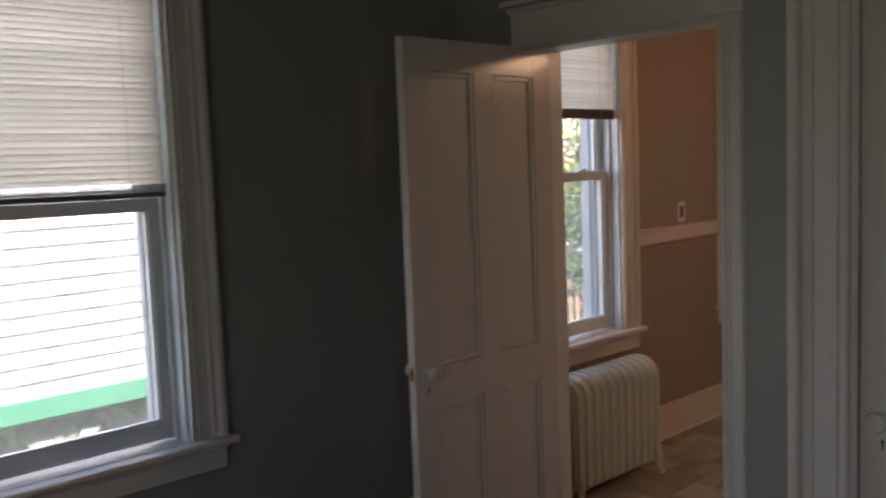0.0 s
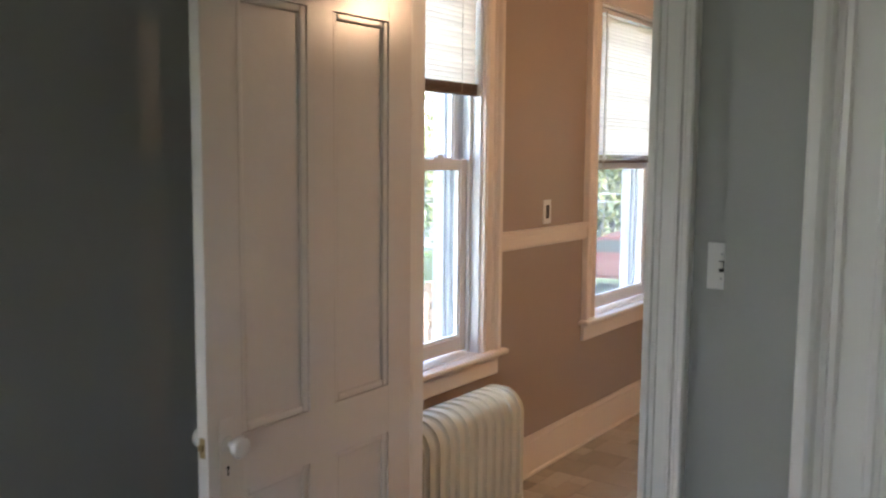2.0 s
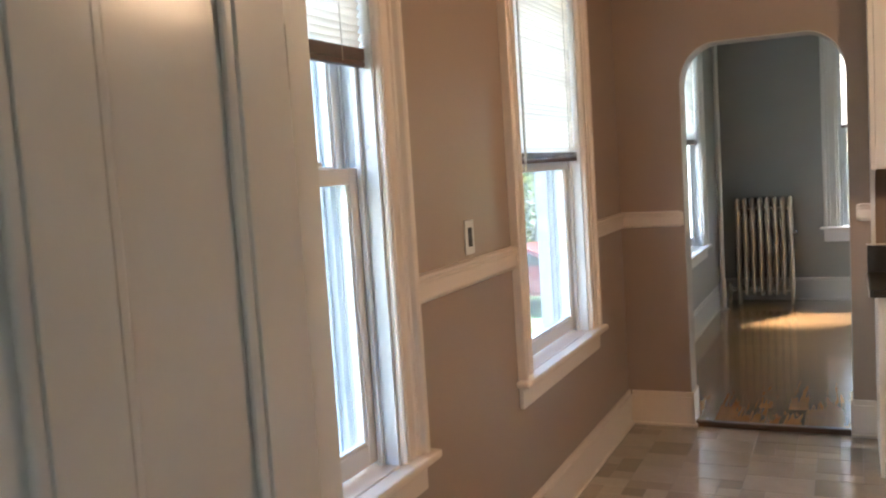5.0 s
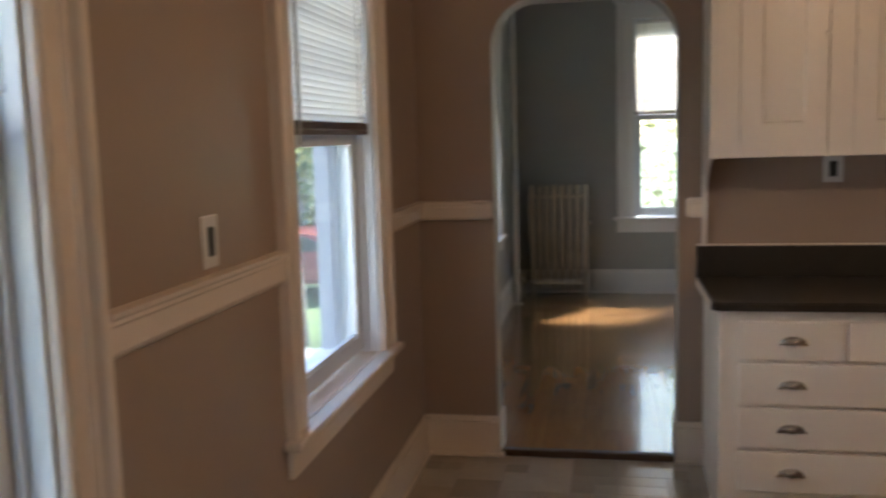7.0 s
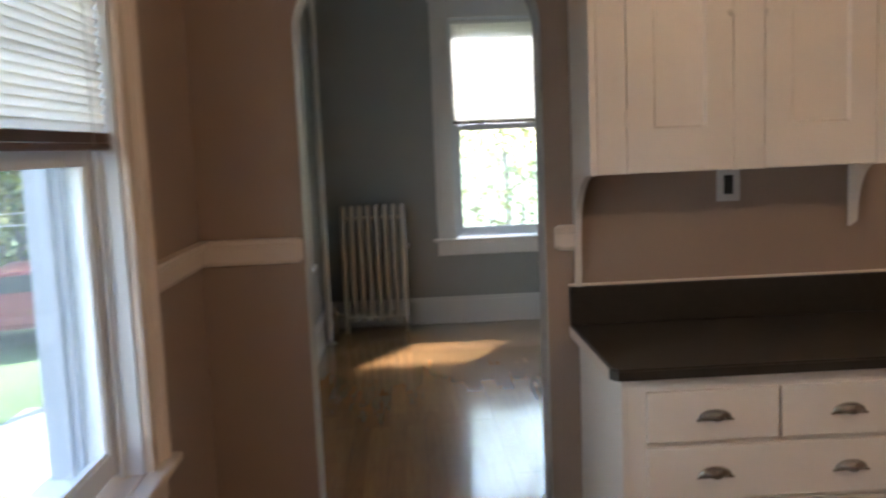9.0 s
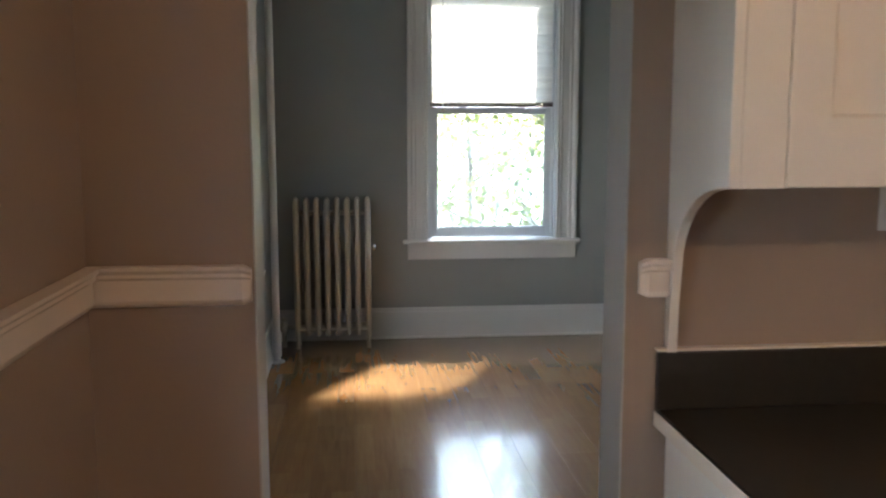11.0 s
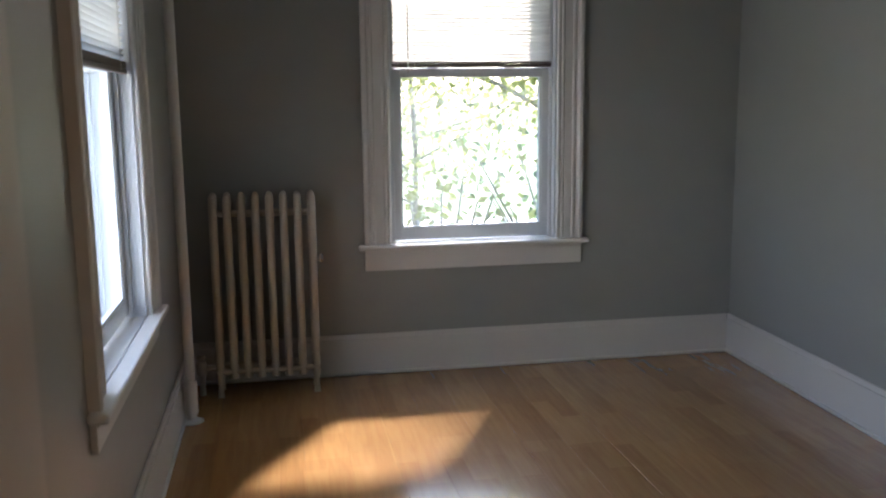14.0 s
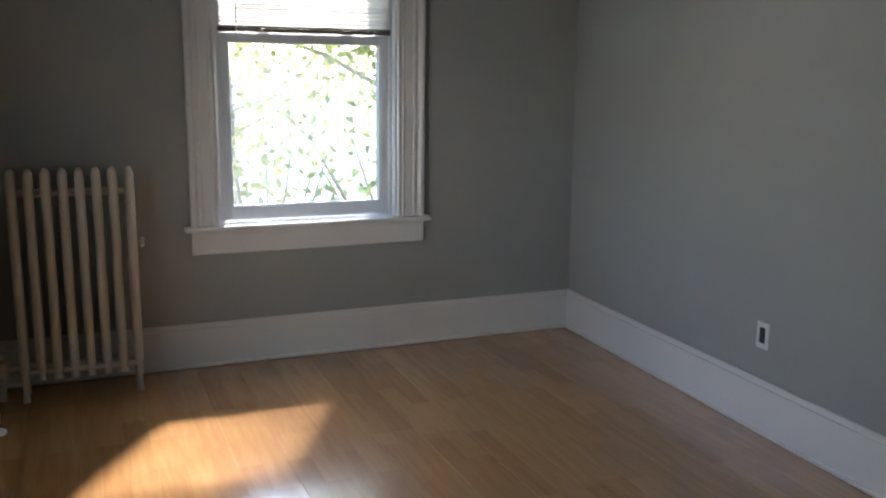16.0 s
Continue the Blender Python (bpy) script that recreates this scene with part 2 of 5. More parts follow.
def leaf_material(name, color):
    m = translucent_material(name, color, 0.55)
    n, l = m.node_tree.nodes, m.node_tree.links
    geo = n.new("ShaderNodeNewGeometry")
    mr = [x for x in n if x.type == "MAP_RANGE"][0]
    mr.inputs["To Min"].default_value, mr.inputs["To Max"].default_value = 0.55, 1.4
    l.new(geo.outputs["Random Per Island"], mr.inputs["Value"])
    return m


LEAF = leaf_material("spring_leaf", (0.22, 0.235, 0.075))
LEAFDARK = leaf_material("evergreen_leaf", (0.10, 0.15, 0.06))

# ---- builders ----


def box(bm, x0, y0, z0, x1, y1, z1, bevel=0.0, m=None):
    g = bmesh.ops.create_cube(bm, size=1)
    vs = g["verts"]
    bmesh.ops.transform(bm, matrix=Matrix.Translation(((x0 + x1) / 2, (y0 + y1) / 2, (z0 + z1) / 2)) @ Matrix.Diagonal((abs(x1 - x0), abs(y1 - y0), abs(z1 - z0), 1)), verts=vs)
    if bevel:
        es = list({e for v in vs for e in v.link_edges})
        r = bmesh.ops.bevel(bm, geom=es, offset=bevel, segments=2, affect="EDGES", profile=0.5)
        vs = list({v for f in r["faces"] for v in f.verts} | {v for v in vs if v.is_valid})
    if m is not None:
        bmesh.ops.transform(bm, matrix=m, verts=vs)
    return vs


def cylinder(bm, a, b, r0, r1=None, seg=16, caps=True):
    a, b = Vector(a), Vector(b)
    d = b - a
    g = bmesh.ops.create_cone(bm, cap_ends=caps, segments=seg, radius1=r0, radius2=r0 if r1 is None else r1, depth=d.length)
    bmesh.ops.transform(bm, matrix=Matrix.Translation((a + b) / 2) @ d.to_track_quat("Z", "Y").to_matrix().to_4x4(), verts=g["verts"])
    return g["verts"]


def lathe(bm, profile, seg=20, m=None):
    """Turns a profile of (radius, height) round z."""
    rings = []
    for r, z in profile:
        rings.append([bm.verts.new((r * math.cos(2 * math.pi * i / seg), r * math.sin(2 * math.pi * i / seg), z)) for i in range(seg)])
    for a, b in zip(rings, rings[1:]):
        for i in range(seg):
            bm.faces.new((a[i], a[(i + 1) % seg], b[(i + 1) % seg], b[i]))
    bm.faces.new(rings[0][::-1])
    bm.faces.new(rings[-1])
    vs = [v for r in rings for v in r]
    if m is not None:
        bmesh.ops.transform(bm, matrix=m, verts=vs)
    return vs


def extrude(bm, outline, depth, m=None):
    """A slab: outline in (x, z), thick along +y."""
    f = [bm.verts.new((x, 0, z)) for x, z in outline]
    k = [bm.verts.new((x, depth, z)) for x, z in outline]
    bm.faces.new(f)
    bm.faces.new(k[::-1])
    for i in range(len(f)):
        j = (i + 1) % len(f)
        bm.faces.new((f[j], f[i], k[i], k[j]))
    vs = f + k
    if m is not None:
        bmesh.ops.transform(bm, matrix=m, verts=vs)
    return vs


def tube(bm, points, r, seg=8):
    """A round rod along points."""
    pts = [Vector(p) for p in points]
    rings = []
    for i, p in enumerate(pts):
        d = (pts[min(i + 1, len(pts) - 1)] - pts[max(i - 1, 0)]).normalized()
        q = d.to_track_quat("Z", "Y")
        rr = r[i] if isinstance(r, (list, tuple)) else r
        rings.append([bm.verts.new(p + q @ Vector((rr * math.cos(2 * math.pi * k / seg), rr * math.sin(2 * math.pi * k / seg), 0))) for k in range(seg)])
    for a, b in zip(rings, rings[1:]):
        for k in range(seg):
            bm.faces.new((a[k], a[(k + 1) % seg], b[(k + 1) % seg], b[k]))
    bm.faces.new(rings[0][::-1])
    bm.faces.new(rings[-1])


def finish(bm, name, mat, smooth=False):
    bmesh.ops.recalc_face_normals(bm, faces=bm.faces)
    me = bpy.data.meshes.new(name)
    bm.to_mesh(me)
    bm.free()
    me.materials.append(mat)
    if smooth:
        me.polygons.foreach_set("use_smooth", [True] * len(me.polygons))
        me.set_sharp_from_angle(angle=radians(40))
    return me


def part(name, bm, mat, parent=None, label="", smooth=False):
    ob = new(name, finish(bm, name, mat, smooth))
    if parent is not None:
        ob.parent = parent
    if label:
        ob["label"] = label
    return ob


def share(name, me, parent, m=None):
    ob = new(name, me)
    ob.parent = parent
    if m is not None:
        ob.matrix_basis = m
    return ob


def empty(name, m=None, label="", category="", group="", kind=""):
    ob = new(name)
    ob.empty_display_size = 0.1
    if m is not None:
        ob.matrix_basis = m
    return tagged(ob, label, category, group, kind)


def boxes(name, mat, spans, label, category="wall", bevel=0.0, kind="structure"):
    bm = bmesh.new()
    for s in spans:
        box(bm, *s, bevel)
    return tagged(part(name, bm, mat), label, category, kind=kind)


def wall_along_y(name, mat, x0, x1, y0, y1, z0, z1, holes, label):
    """A wall between x0 and x1, with holes (y0, y1, z0, z1) through it."""
    spans, y = [], y0
    for a, b, c, d in sorted(holes):
        spans += [(x0, y, z0, x1, a, z1), (x0, a, z0, x1, b, c), (x0, a, d, x1, b, z1)]
        y = b
    return boxes(name, mat, [s for s in spans + [(x0, y, z0, x1, y1, z1)] if s[4] > s[1] and s[5] > s[2]], label)


def wall_along_x(name, mat, y0, y1, x0, x1, z0, z1, holes, label):
    spans, x = [], x0
    for a, b, c, d in sorted(holes):
        spans += [(x, y0, z0, a, y1, z1), (a, y0, z0, b, y1, c), (a, y0, d, b, y1, z1)]
        x = b
    return boxes(name, mat, [s for s in spans + [(x, y0, z0, x1, y1, z1)] if s[3] > s[0] and s[5] > s[2]], label)


# ---- rooms ----
WX = -2.72          # inner face of the west wall
TH = 0.22           # outer walls
CEILING = 2.95
KY0, KY1 = 3.94, 7.93
LY0, LY1 = 8.09, 12.44
LX1 = 0.49
LFLOOR = 0.02


def hole(c, half, z0, z1):
    return (c - half, c + half, z0, z1)


WIN_A, WIN_K1, WIN_K2, WIN_L2, WIN_L1 = 1.918, 4.55, 6.66, 10.55, -1.107
HALF, HALF_L = 0.47, 0.48
wall_along_y("wall_bedroom_west", GREY, WX - TH, WX, -1.6, 3.865, -0.1, CEILING, [hole(WIN_A, HALF, 0.69, 2.5)], "dark grey painted plaster bedroom wall with a window")
wall_along_y("wall_kitchen_west", BROWN, WX - TH, WX, 3.865, 8.01, -0.1, CEILING, [hole(WIN_K1, HALF, 0.69, 2.5), hole(WIN_K2, HALF, 0.69, 2.5)], "tan semi-gloss kitchen wall with two windows")
wall_along_y("wall_living_west", SWIRL, WX - TH, WX, 8.01, LY1 + TH, -0.1, CEILING, [hole(WIN_L2, HALF_L, 0.72, 2.6)], "grey swirl-textured plaster living room wall with a window")
wall_along_x("wall_living_north", GREYL, LY1, LY1 + TH, WX, LX1 + TH, -0.1, CEILING, [hole(WIN_L1, HALF_L, 0.72, 2.65)], "grey painted living room wall with a bright window")
# the living room's east wall stands a little out of square
EAST_TURN = Matrix.Translation((LX1, LY1, 0)) @ Matrix.Rotation(radians(-1.9), 4, "Z") @ Matrix.Translation((-LX1, -LY1, 0))
wall_along_y("wall_living_east", GREYL, LX1, LX1 + 0.14, 7.95, LY1 + 0.02, -0.1, CEILING, [], "grey painted living room wall with smudges").matrix_basis = EAST_TURN
DX0, DX1, DTOP = -2.258, -1.41, 2.145
wall_along_x("wall_bedroom_north", GREY, 3.79, 3.865, WX, 2.4, -0.1, CEILING, [(DX0, DX1, -0.1, DTOP)], "grey painted bedroom wall round the kitchen doorway")
wall_along_x("wall_kitchen_south", BROWN, 3.865, KY0, WX, 2.4, -0.1, CEILING, [(DX0, DX1, -0.1, DTOP)], "tan kitchen wall round the doorway")
wall_along_y("wall_kitchen_east", BROWN, 1.3, 1.44, KY0, 7.93, -0.1, CEILING, [], "plain tan kitchen wall")
wall_along_y("wall_bedroom_east", GREY, 2.26, 2.4, -1.6, 3.79, -0.1, CEILING, [], "plain grey bedroom wall")
wall_along_x("wall_bedroom_south", GREY, -1.80, -1.6, WX - TH, 2.4, -0.1, CEILING, [(0.03, 0.97, 0.69, 2.5)], "plain grey bedroom wall")
CLX, CLY = -1.048, 3.24
CDX0, CDX1 = -0.755, -0.015
wall_along_x("wall_closet", GREY, CLY, CLY + 0.10, CLX, 2.26, -0.1, CEILING, [(CDX0, CDX1, -0.1, DTOP)], "grey closet wall that juts into the bedroom")
boxes("wall_closet_return", GREY, [(CLX, CLY + 0.10, -0.1, CLX + 0.08, 3.79, CEILING)], "short grey return of the closet wall")
boxes("ceiling_bedroom", CEIL, [(WX, -1.6, CEILING, 2.26, 3.79, CEILING + 0.1)], "white painted bedroom ceiling", "ceiling")
boxes("ceiling_kitchen", CEIL, [(WX, KY0, CEILING, 1.3, KY1, CEILING + 0.1)], "white painted kitchen ceiling", "ceiling")
boxes("ceiling_living", CEIL, [(WX, LY0, CEILING, LX1, LY1, CEILING + 0.1)], "white painted living room ceiling", "ceiling")
# unseen slab added over the ceilings, shuts out the sky
boxes("roof_cover", ROOF, [(WX - 0.5, -2.0, CEILING + 0.14, 2.7, LY1 + 0.5, CEILING + 0.3)], "unseen flat cover slab over the rooms", "roof")

# arch wall: two halves, kitchen side tan and living side grey
AX0, AX1, ASPRING, ATOP = -2.355, -1.495, 1.965, 2.208


def arch_curve(n=14):
    """Points of the flattened arch from the left spring to the right one."""
    w = AX1 - AX0
    r = 0.20
    pts = []
    for i in range(n + 1):
        a = math.pi - (math.pi / 2) * i / n
        pts.append((AX0 + r + r * math.cos(a), ASPRING + (ATOP - 0.015 - ASPRING) * math.sin(a)))
    for i in range(n + 1):
        a = math.pi / 2 - (math.pi / 2) * i / n
        pts.append((AX1 - r + r * math.cos(a), ASPRING + (ATOP - 0.015 - ASPRING) * math.sin(a)))
    return pts


def arch_half(name, mat, y0, y1, x_end, label):
    bm = bmesh.new()
    box(bm, WX, y0, -0.1, AX0, y1, CEILING)
    box(bm, AX1, y0, -0.1, x_end, y1, CEILING)
    c = arch_curve()
    low = [bm.verts.new((x, y0, z)) for x, z in c]
    up = [bm.verts.new((x, y0, CEILING)) for x, z in c]
    low2 = [bm.verts.new((x, y1, z)) for x, z in c]
    up2 = [bm.verts.new((x, y1, CEILING)) for x, z in c]
    for i in range(len(c) - 1):
        if c[i + 1][0] - c[i][0] < 1e-6:
            continue
        bm.faces.new((low[i], low[i + 1], up[i + 1], up[i]))
        bm.faces.new((low2[i + 1], low2[i], up2[i], up2[i + 1]))
        bm.faces.new((low[i + 1], low[i], low2[i], low2[i + 1]))
        bm.faces.new((up[i], up[i + 1], up2[i + 1], up2[i]))
    # piers below the spring keep their height; the block above the piers is closed by the boxes
    return tagged(part(name, bm, mat), label, "wall", kind="structure")


arch_half("wall_kitchen_north", BROWN, 7.93, 8.01, 1.3, "tan kitchen wall with a plastered arch")
arch_half("wall_living_south", GREYL, 8.01, LY0, LX1, "grey living room wall with a plastered arch")
# pale lining of the arch
bm = bmesh.new()
c = [(AX0, 0.0)] + arch_curve() + [(AX1, 0.0)]
cx, cz = (AX0 + AX1) / 2, 1.2
inner = []
for x, z in c:
    d = Vector((cx - x, 0 if z < ASPRING else (cz - z)))
    d.normalize()
    inner.append((x + d.x * 0.006, z + d.y * 0.006))
ya, yb = 7.924, LY0 + 0.004
rows_ = [[bm.verts.new((x, y, z)) for x, z in pts] for pts, y in ((c, ya), (inner, ya), (inner, yb), (c, yb))]
for a, b in zip(rows_, rows_[1:] + rows_[:1]):
    for i in range(len(c) - 1):
        bm.faces.new((a[i], a[i + 1], b[i + 1], b[i]))
tagged(part("arch_lining", bm, LINING, smooth=True), "pale painted plaster lining of the arch", "arch", kind="structure")

# floors
boxes("floor_bedroom", DARKWOOD, [(WX, -1.6, -0.1, 2.26, 3.865, 0.0)], "dark wooden bedroom floor", "floor")
floor_k = boxes("floor_kitchen", VGROUT, [(WX, 3.865, -0.1, 1.3, 7.97, -0.002)], "brown and grey vinyl kitchen floor in a stone block pattern", "floor")
floor_l = boxes("floor_living", DARKWOOD, [(WX, 7.97, -0.1, LX1, LY1, LFLOOR - 0.008)], "honey-coloured laminate plank floor with glare", "floor")
boxes("threshold", DARKWOOD, [(AX0, 7.935, -0.002, AX1, 7.985, 0.03)], "dark wooden threshold strip under the arch", "threshold", 0.006)

# ---- windows ----


def strip_profile(bm, w, length, m, flutes=True):
    """A moulded casing board: w wide along x, length up z, proud along -y."""
    if not flutes:
        box(bm, 0, -0.018, 0, w, 0, length, 0.002, m)
        return
    steps = [(0.0, 0.014), (0.03, 0.021), (0.09, 0.021), (0.12, 0.012), (0.16, 0.012), (0.19, 0.020), (0.25, 0.020), (0.28, 0.014), (0.58, 0.014), (0.61, 0.021), (0.67, 0.023), (0.70, 0.015), (0.77, 0.015), (0.81, 0.032), (0.86, 0.037), (0.96, 0.037), (1.0, 0.032)]
    outline = [(0.0, 0.0)] + [(u * w, -d) for u, d in steps] + [(w, 0.0)]
    low = [bm.verts.new(m @ Vector((x, y, 0))) for x, y in outline]
    top = [bm.verts.new(m @ Vector((x, y, length))) for x, y in outline]
    bm.faces.new(low)
    bm.faces.new(top[::-1])
    for k in range(len(outline)):
        q = (k + 1) % len(outline)
        bm.faces.new((low[k], low[q], top[q], top[k]))


def window(name, m, half, zs, ztop, blind_bottom, trim, label, case=0.15, meet=None, head_h=0.17, blind_label="white mini blind half lowered in a window", tilt=62.0, stack=0.045, deep=0.0, apron=0.12):
    """Sash window in local axes: x along the wall, y outwards, z up. zs is the sill's top."""
    w = empty(name, m, label, "window", kind="structure")
    # casings
    bm = bmesh.new()
    strip_profile(bm, case, ztop - zs, Matrix.Translation((half, 0, zs)))
    part("casing", bm, trim, w)
    bm = bmesh.new()
    strip_profile(bm, case, ztop - zs, Matrix.Translation((-half, 0, zs)) @ Matrix.Diagonal((-1, 1, 1, 1)))
    part("casing", bm, trim, w)
    bm = bmesh.new()
    box(bm, -half - case, -0.022, ztop, half + case, 0, ztop + head_h, 0.003)
    box(bm, -half - case - 0.03, -0.055, ztop + head_h, half + case + 0.03, 0, ztop + head_h + 0.03, 0.008)
    box(bm, -half - case - 0.012, -0.034, ztop + head_h - 0.025, half + case + 0.012, -0.022, ztop + head_h, 0.005)
    part("head_casing", bm, trim, w)
    bm = bmesh.new()
    box(bm, -half - case - 0.035, -0.06, zs - 0.028, half + case + 0.035, -0.0005, zs, 0.009)
    box(bm, -half + 0.001, -0.0005, zs - 0.028, half - 0.001, 0.11, zs, 0.003)
    part("window_sill", bm, trim, w)
    bm = bmesh.new()
    box(bm, -half - case, -0.02, zs - apron, half + case, 0, zs - 0.029, 0.004)
    box(bm, -half - case, -0.028, zs - 0.045, half + case, -0.02, zs - 0.029, 0.004)
    part("apron", bm, trim, w)
    # jamb liner
    bm = bmesh.new()
    for s in (-1, 1):
        box(bm, s * half, 0.0, zs, s * (half - 0.012), 0.20, ztop, 0.0)
        box(bm, s * (half - 0.012), 0.045, zs, s * (half - 0.030), 0.062, ztop, 0.003)
        box(bm, s * (half - 0.012), 0.098, zs, s * (half - 0.026), 0.104, ztop, 0.0)
    box(bm, -half + 0.012, 0.0, ztop - 0.014, half - 0.012, 0.20, ztop)
    part("jamb", bm, VINYL, w)
    for s in (-1, 1):
        bm = bmesh.new()
        box(bm, s * (half - 0.012), 0.145, zs, s * (half - 0.045), 0.235, ztop, 0.003)
        box(bm, s * (half - 0.045), 0.165, zs, s * (half - 0.058), 0.185, ztop, 0.002)
        part("storm_frame", bm, STORM, w, "bluish grey storm frame")
    bm = bmesh.new()
    lathe(bm, [(0.008, 0), (0.008, 0.002), (0.004, 0.003)], 14, Matrix.Translation((half - 0.012, 0.033, (zs + ztop) / 2 + 0.07)) @ Matrix.Rotation(radians(-90), 4, "Y"))
    part("jamb_plug", bm, VINYL, w)
    bm = bmesh.new()
    box(bm, -half - 0.05, 0.19, zs - 0.06, half + 0.05, 0.30, zs - 0.03, 0.004)
    box(bm, -half + 0.012, 0.11, zs - 0.03, half - 0.012, 0.25, zs + 0.012, 0.003)
    part("outer_sill", bm, VINYL, w)
    meet = meet or (zs + ztop) / 2 + 0.02
    i = half - 0.014

    def sash(nm, y0, y1, z0, z1, stile, low, top):
        bm = bmesh.new()
        box(bm, -i, y0, z0, -i + stile, y1, z1, 0.003)
        box(bm, i - stile, y0, z0, i, y1, z1, 0.003)
        box(bm, -i + stile, y0 + 0.001, z0, i - stile, y1 - 0.001, z0 + low, 0.003)
        box(bm, -i + stile, y0 + 0.001, z1 - top, i - stile, y1 - 0.001, z1, 0.003)
        gy = (y0 + y1) / 2
        for s in (-1, 1):  # glazing beads
            box(bm, s * (i - stile), gy - 0.010, z0 + low, s * (i - stile - 0.010), gy + 0.010, z1 - top, 0.002)
        box(bm, -i + stile + 0.01, gy - 0.010, z0 + low, i - stile - 0.01, gy + 0.010, z0 + low + 0.010, 0.002)
        sh = part(nm, bm, VINYL, w)
        bm = bmesh.new()
        box(bm, -i + stile - 0.004, gy - 0.002, z0 + low - 0.004, i - stile + 0.004, gy + 0.002, z1 - top + 0.004)
        p = part("pane", bm, GLASS, sh)
        p.visible_shadow = False
        return sh

    lower = sash("lower_sash", 0.064, 0.097, zs + 0.014, meet + 0.03, 0.055, 0.062, 0.048)
    sash("upper_sash", 0.106, 0.142, meet - 0.018, ztop - 0.016, 0.05, 0.045, 0.05)
    for s in (-0.22, 0.22):
        bm = bmesh.new()
        box(bm, s - 0.03, 0.066, meet + 0.03, s + 0.03, 0.095, meet + 0.042, 0.004)
        box(bm, s - 0.012, 0.055, meet + 0.036, s + 0.03, 0.08, meet + 0.05, 0.004)
        part("sash_lock", bm, VINYL, w)
    # blind
    b = empty("mini_blind", m @ Matrix.Translation((0, deep, 0)), blind_label, "blind", group="mini blinds")
    bw = half - 0.022
    bm = bmesh.new()
    box(bm, -bw, 0.008, ztop - 0.045, bw, 0.043, ztop - 0.016, 0.003)
    part("headrail", bm, PLATE, b)
    bm = bmesh.new()
    box(bm, -bw, 0.012, blind_bottom, bw, 0.038, blind_bottom + 0.018, 0.005)
    part("bottom_rail", bm, RAILSTACK, b, "brown bottom rail")
    # gathered white slats in brown: the backlit stack's shade put into the colour
    bm = bmesh.new()
    box(bm, -bw, 0.0125, 0, bw, 0.0375, 0.003)
    me = finish(bm, "gathered_slat", RAILSTACK)
    k = 0
    while 0.02 + k * 0.0042 < stack:
        share("gathered_slat", me, b, Matrix.Translation((0, 0.001 * (k % 2), blind_bottom + 0.0195 + k * 0.0042)))
        k += 1
    bm = bmesh.new()
    n = 4
    a = radians(-tilt)
    pts = []
    for j in range(n + 1):
        u = (j / n - 0.5) * 0.025
        v = 0.0022 * (1 - (2 * j / n - 1) ** 2)
        pts.append((u * math.cos(a) - v * math.sin(a), u * math.sin(a) + v * math.cos(a)))
    fr = [bm.verts.new((-bw, y, z)) for y, z in pts]
    bk = [bm.verts.new((bw, y, z)) for y, z in pts]
    fr2 = [bm.verts.new((-bw, y + 0.0005, z + 0.0005)) for y, z in pts]
    bk2 = [bm.verts.new((bw, y + 0.0005, z + 0.0005)) for y, z in pts]
    for j in range(n):
        bm.faces.new((fr[j], fr[j + 1], bk[j + 1], bk[j]))
        bm.faces.new((fr2[j + 1], fr2[j], bk2[j], bk2[j + 1]))
    for q, s in ((0, 1), (n, -1)):
        bm.faces.new((fr[q], bk[q], bk2[q], fr2[q])[::s])
    me = finish(bm, "slat", SLAT, True)
    z = blind_bottom + stack + 0.012
    rnd = random.Random(name)
    while z < ztop - 0.05:
        share("slat", me, b, Matrix.Translation((0, 0.0255, z)) @ Matrix.Rotation(radians(rnd.uniform(-3, 3)), 4, "X") @ Matrix.Rotation(radians(rnd.uniform(-0.08, 0.08)), 4, "Y"))
        z += 0.0215
    for x in (-bw * 0.72, bw * 0.72):
        bm = bmesh.new()
        tube(bm, [(x, 0.011, blind_bottom + 0.01), (x, 0.011, ztop - 0.04)], 0.0011, 5)
        part("cord", bm, CORD, b)
    bm = bmesh.new()
    tube(bm, [(-bw * 0.80, 0.004, blind_bottom - 0.03), (-bw * 0.80, 0.004, blind_bottom + 0.3), (-bw * 0.80, 0.004, ztop - 0.03)], 0.0035, 6)
    part("tilt_wand", bm, CORD, b)
    return w


def west(c):
    return pose(WX, c, 0, 0, 0, 90)


window("window_1", west(WIN_A), HALF, 0.72, 2.46, 1.598, WHITE, "white-trimmed sash window in the dark bedroom", case=0.135, tilt=64, meet=1.565)
window("window_2", west(WIN_K1), HALF, 0.72, 2.46, 1.885, CREAM, "cream-trimmed kitchen sash window above the radiator", case=0.135, stack=0.05, meet=1.575)
window("window_3", west(WIN_K2), HALF, 0.72, 2.46, 1.585, CREAM, "cream-trimmed kitchen sash window beside the arch", case=0.135, meet=1.565)
window("window_4", west(WIN_L2), HALF_L, 0.745, 2.58, 1.66, WHITE, "white-trimmed living room side window", case=0.16)
window("window_5", pose(WIN_L1, LY1, 0), HALF_L, 0.765, 2.63, 1.742, WHITE, "white-trimmed living room window facing bright trees", case=0.152, head_h=0.155, stack=0.03, meet=1.706, deep=0.023, apron=0.148)

window("window_6", pose(0.5, -1.6, 0, 0, 0, 180), HALF, 0.72, 2.46, 2.30, WHITE, "white-trimmed bedroom window behind the walker", stack=0.09)

# ---- doorway and doors ----


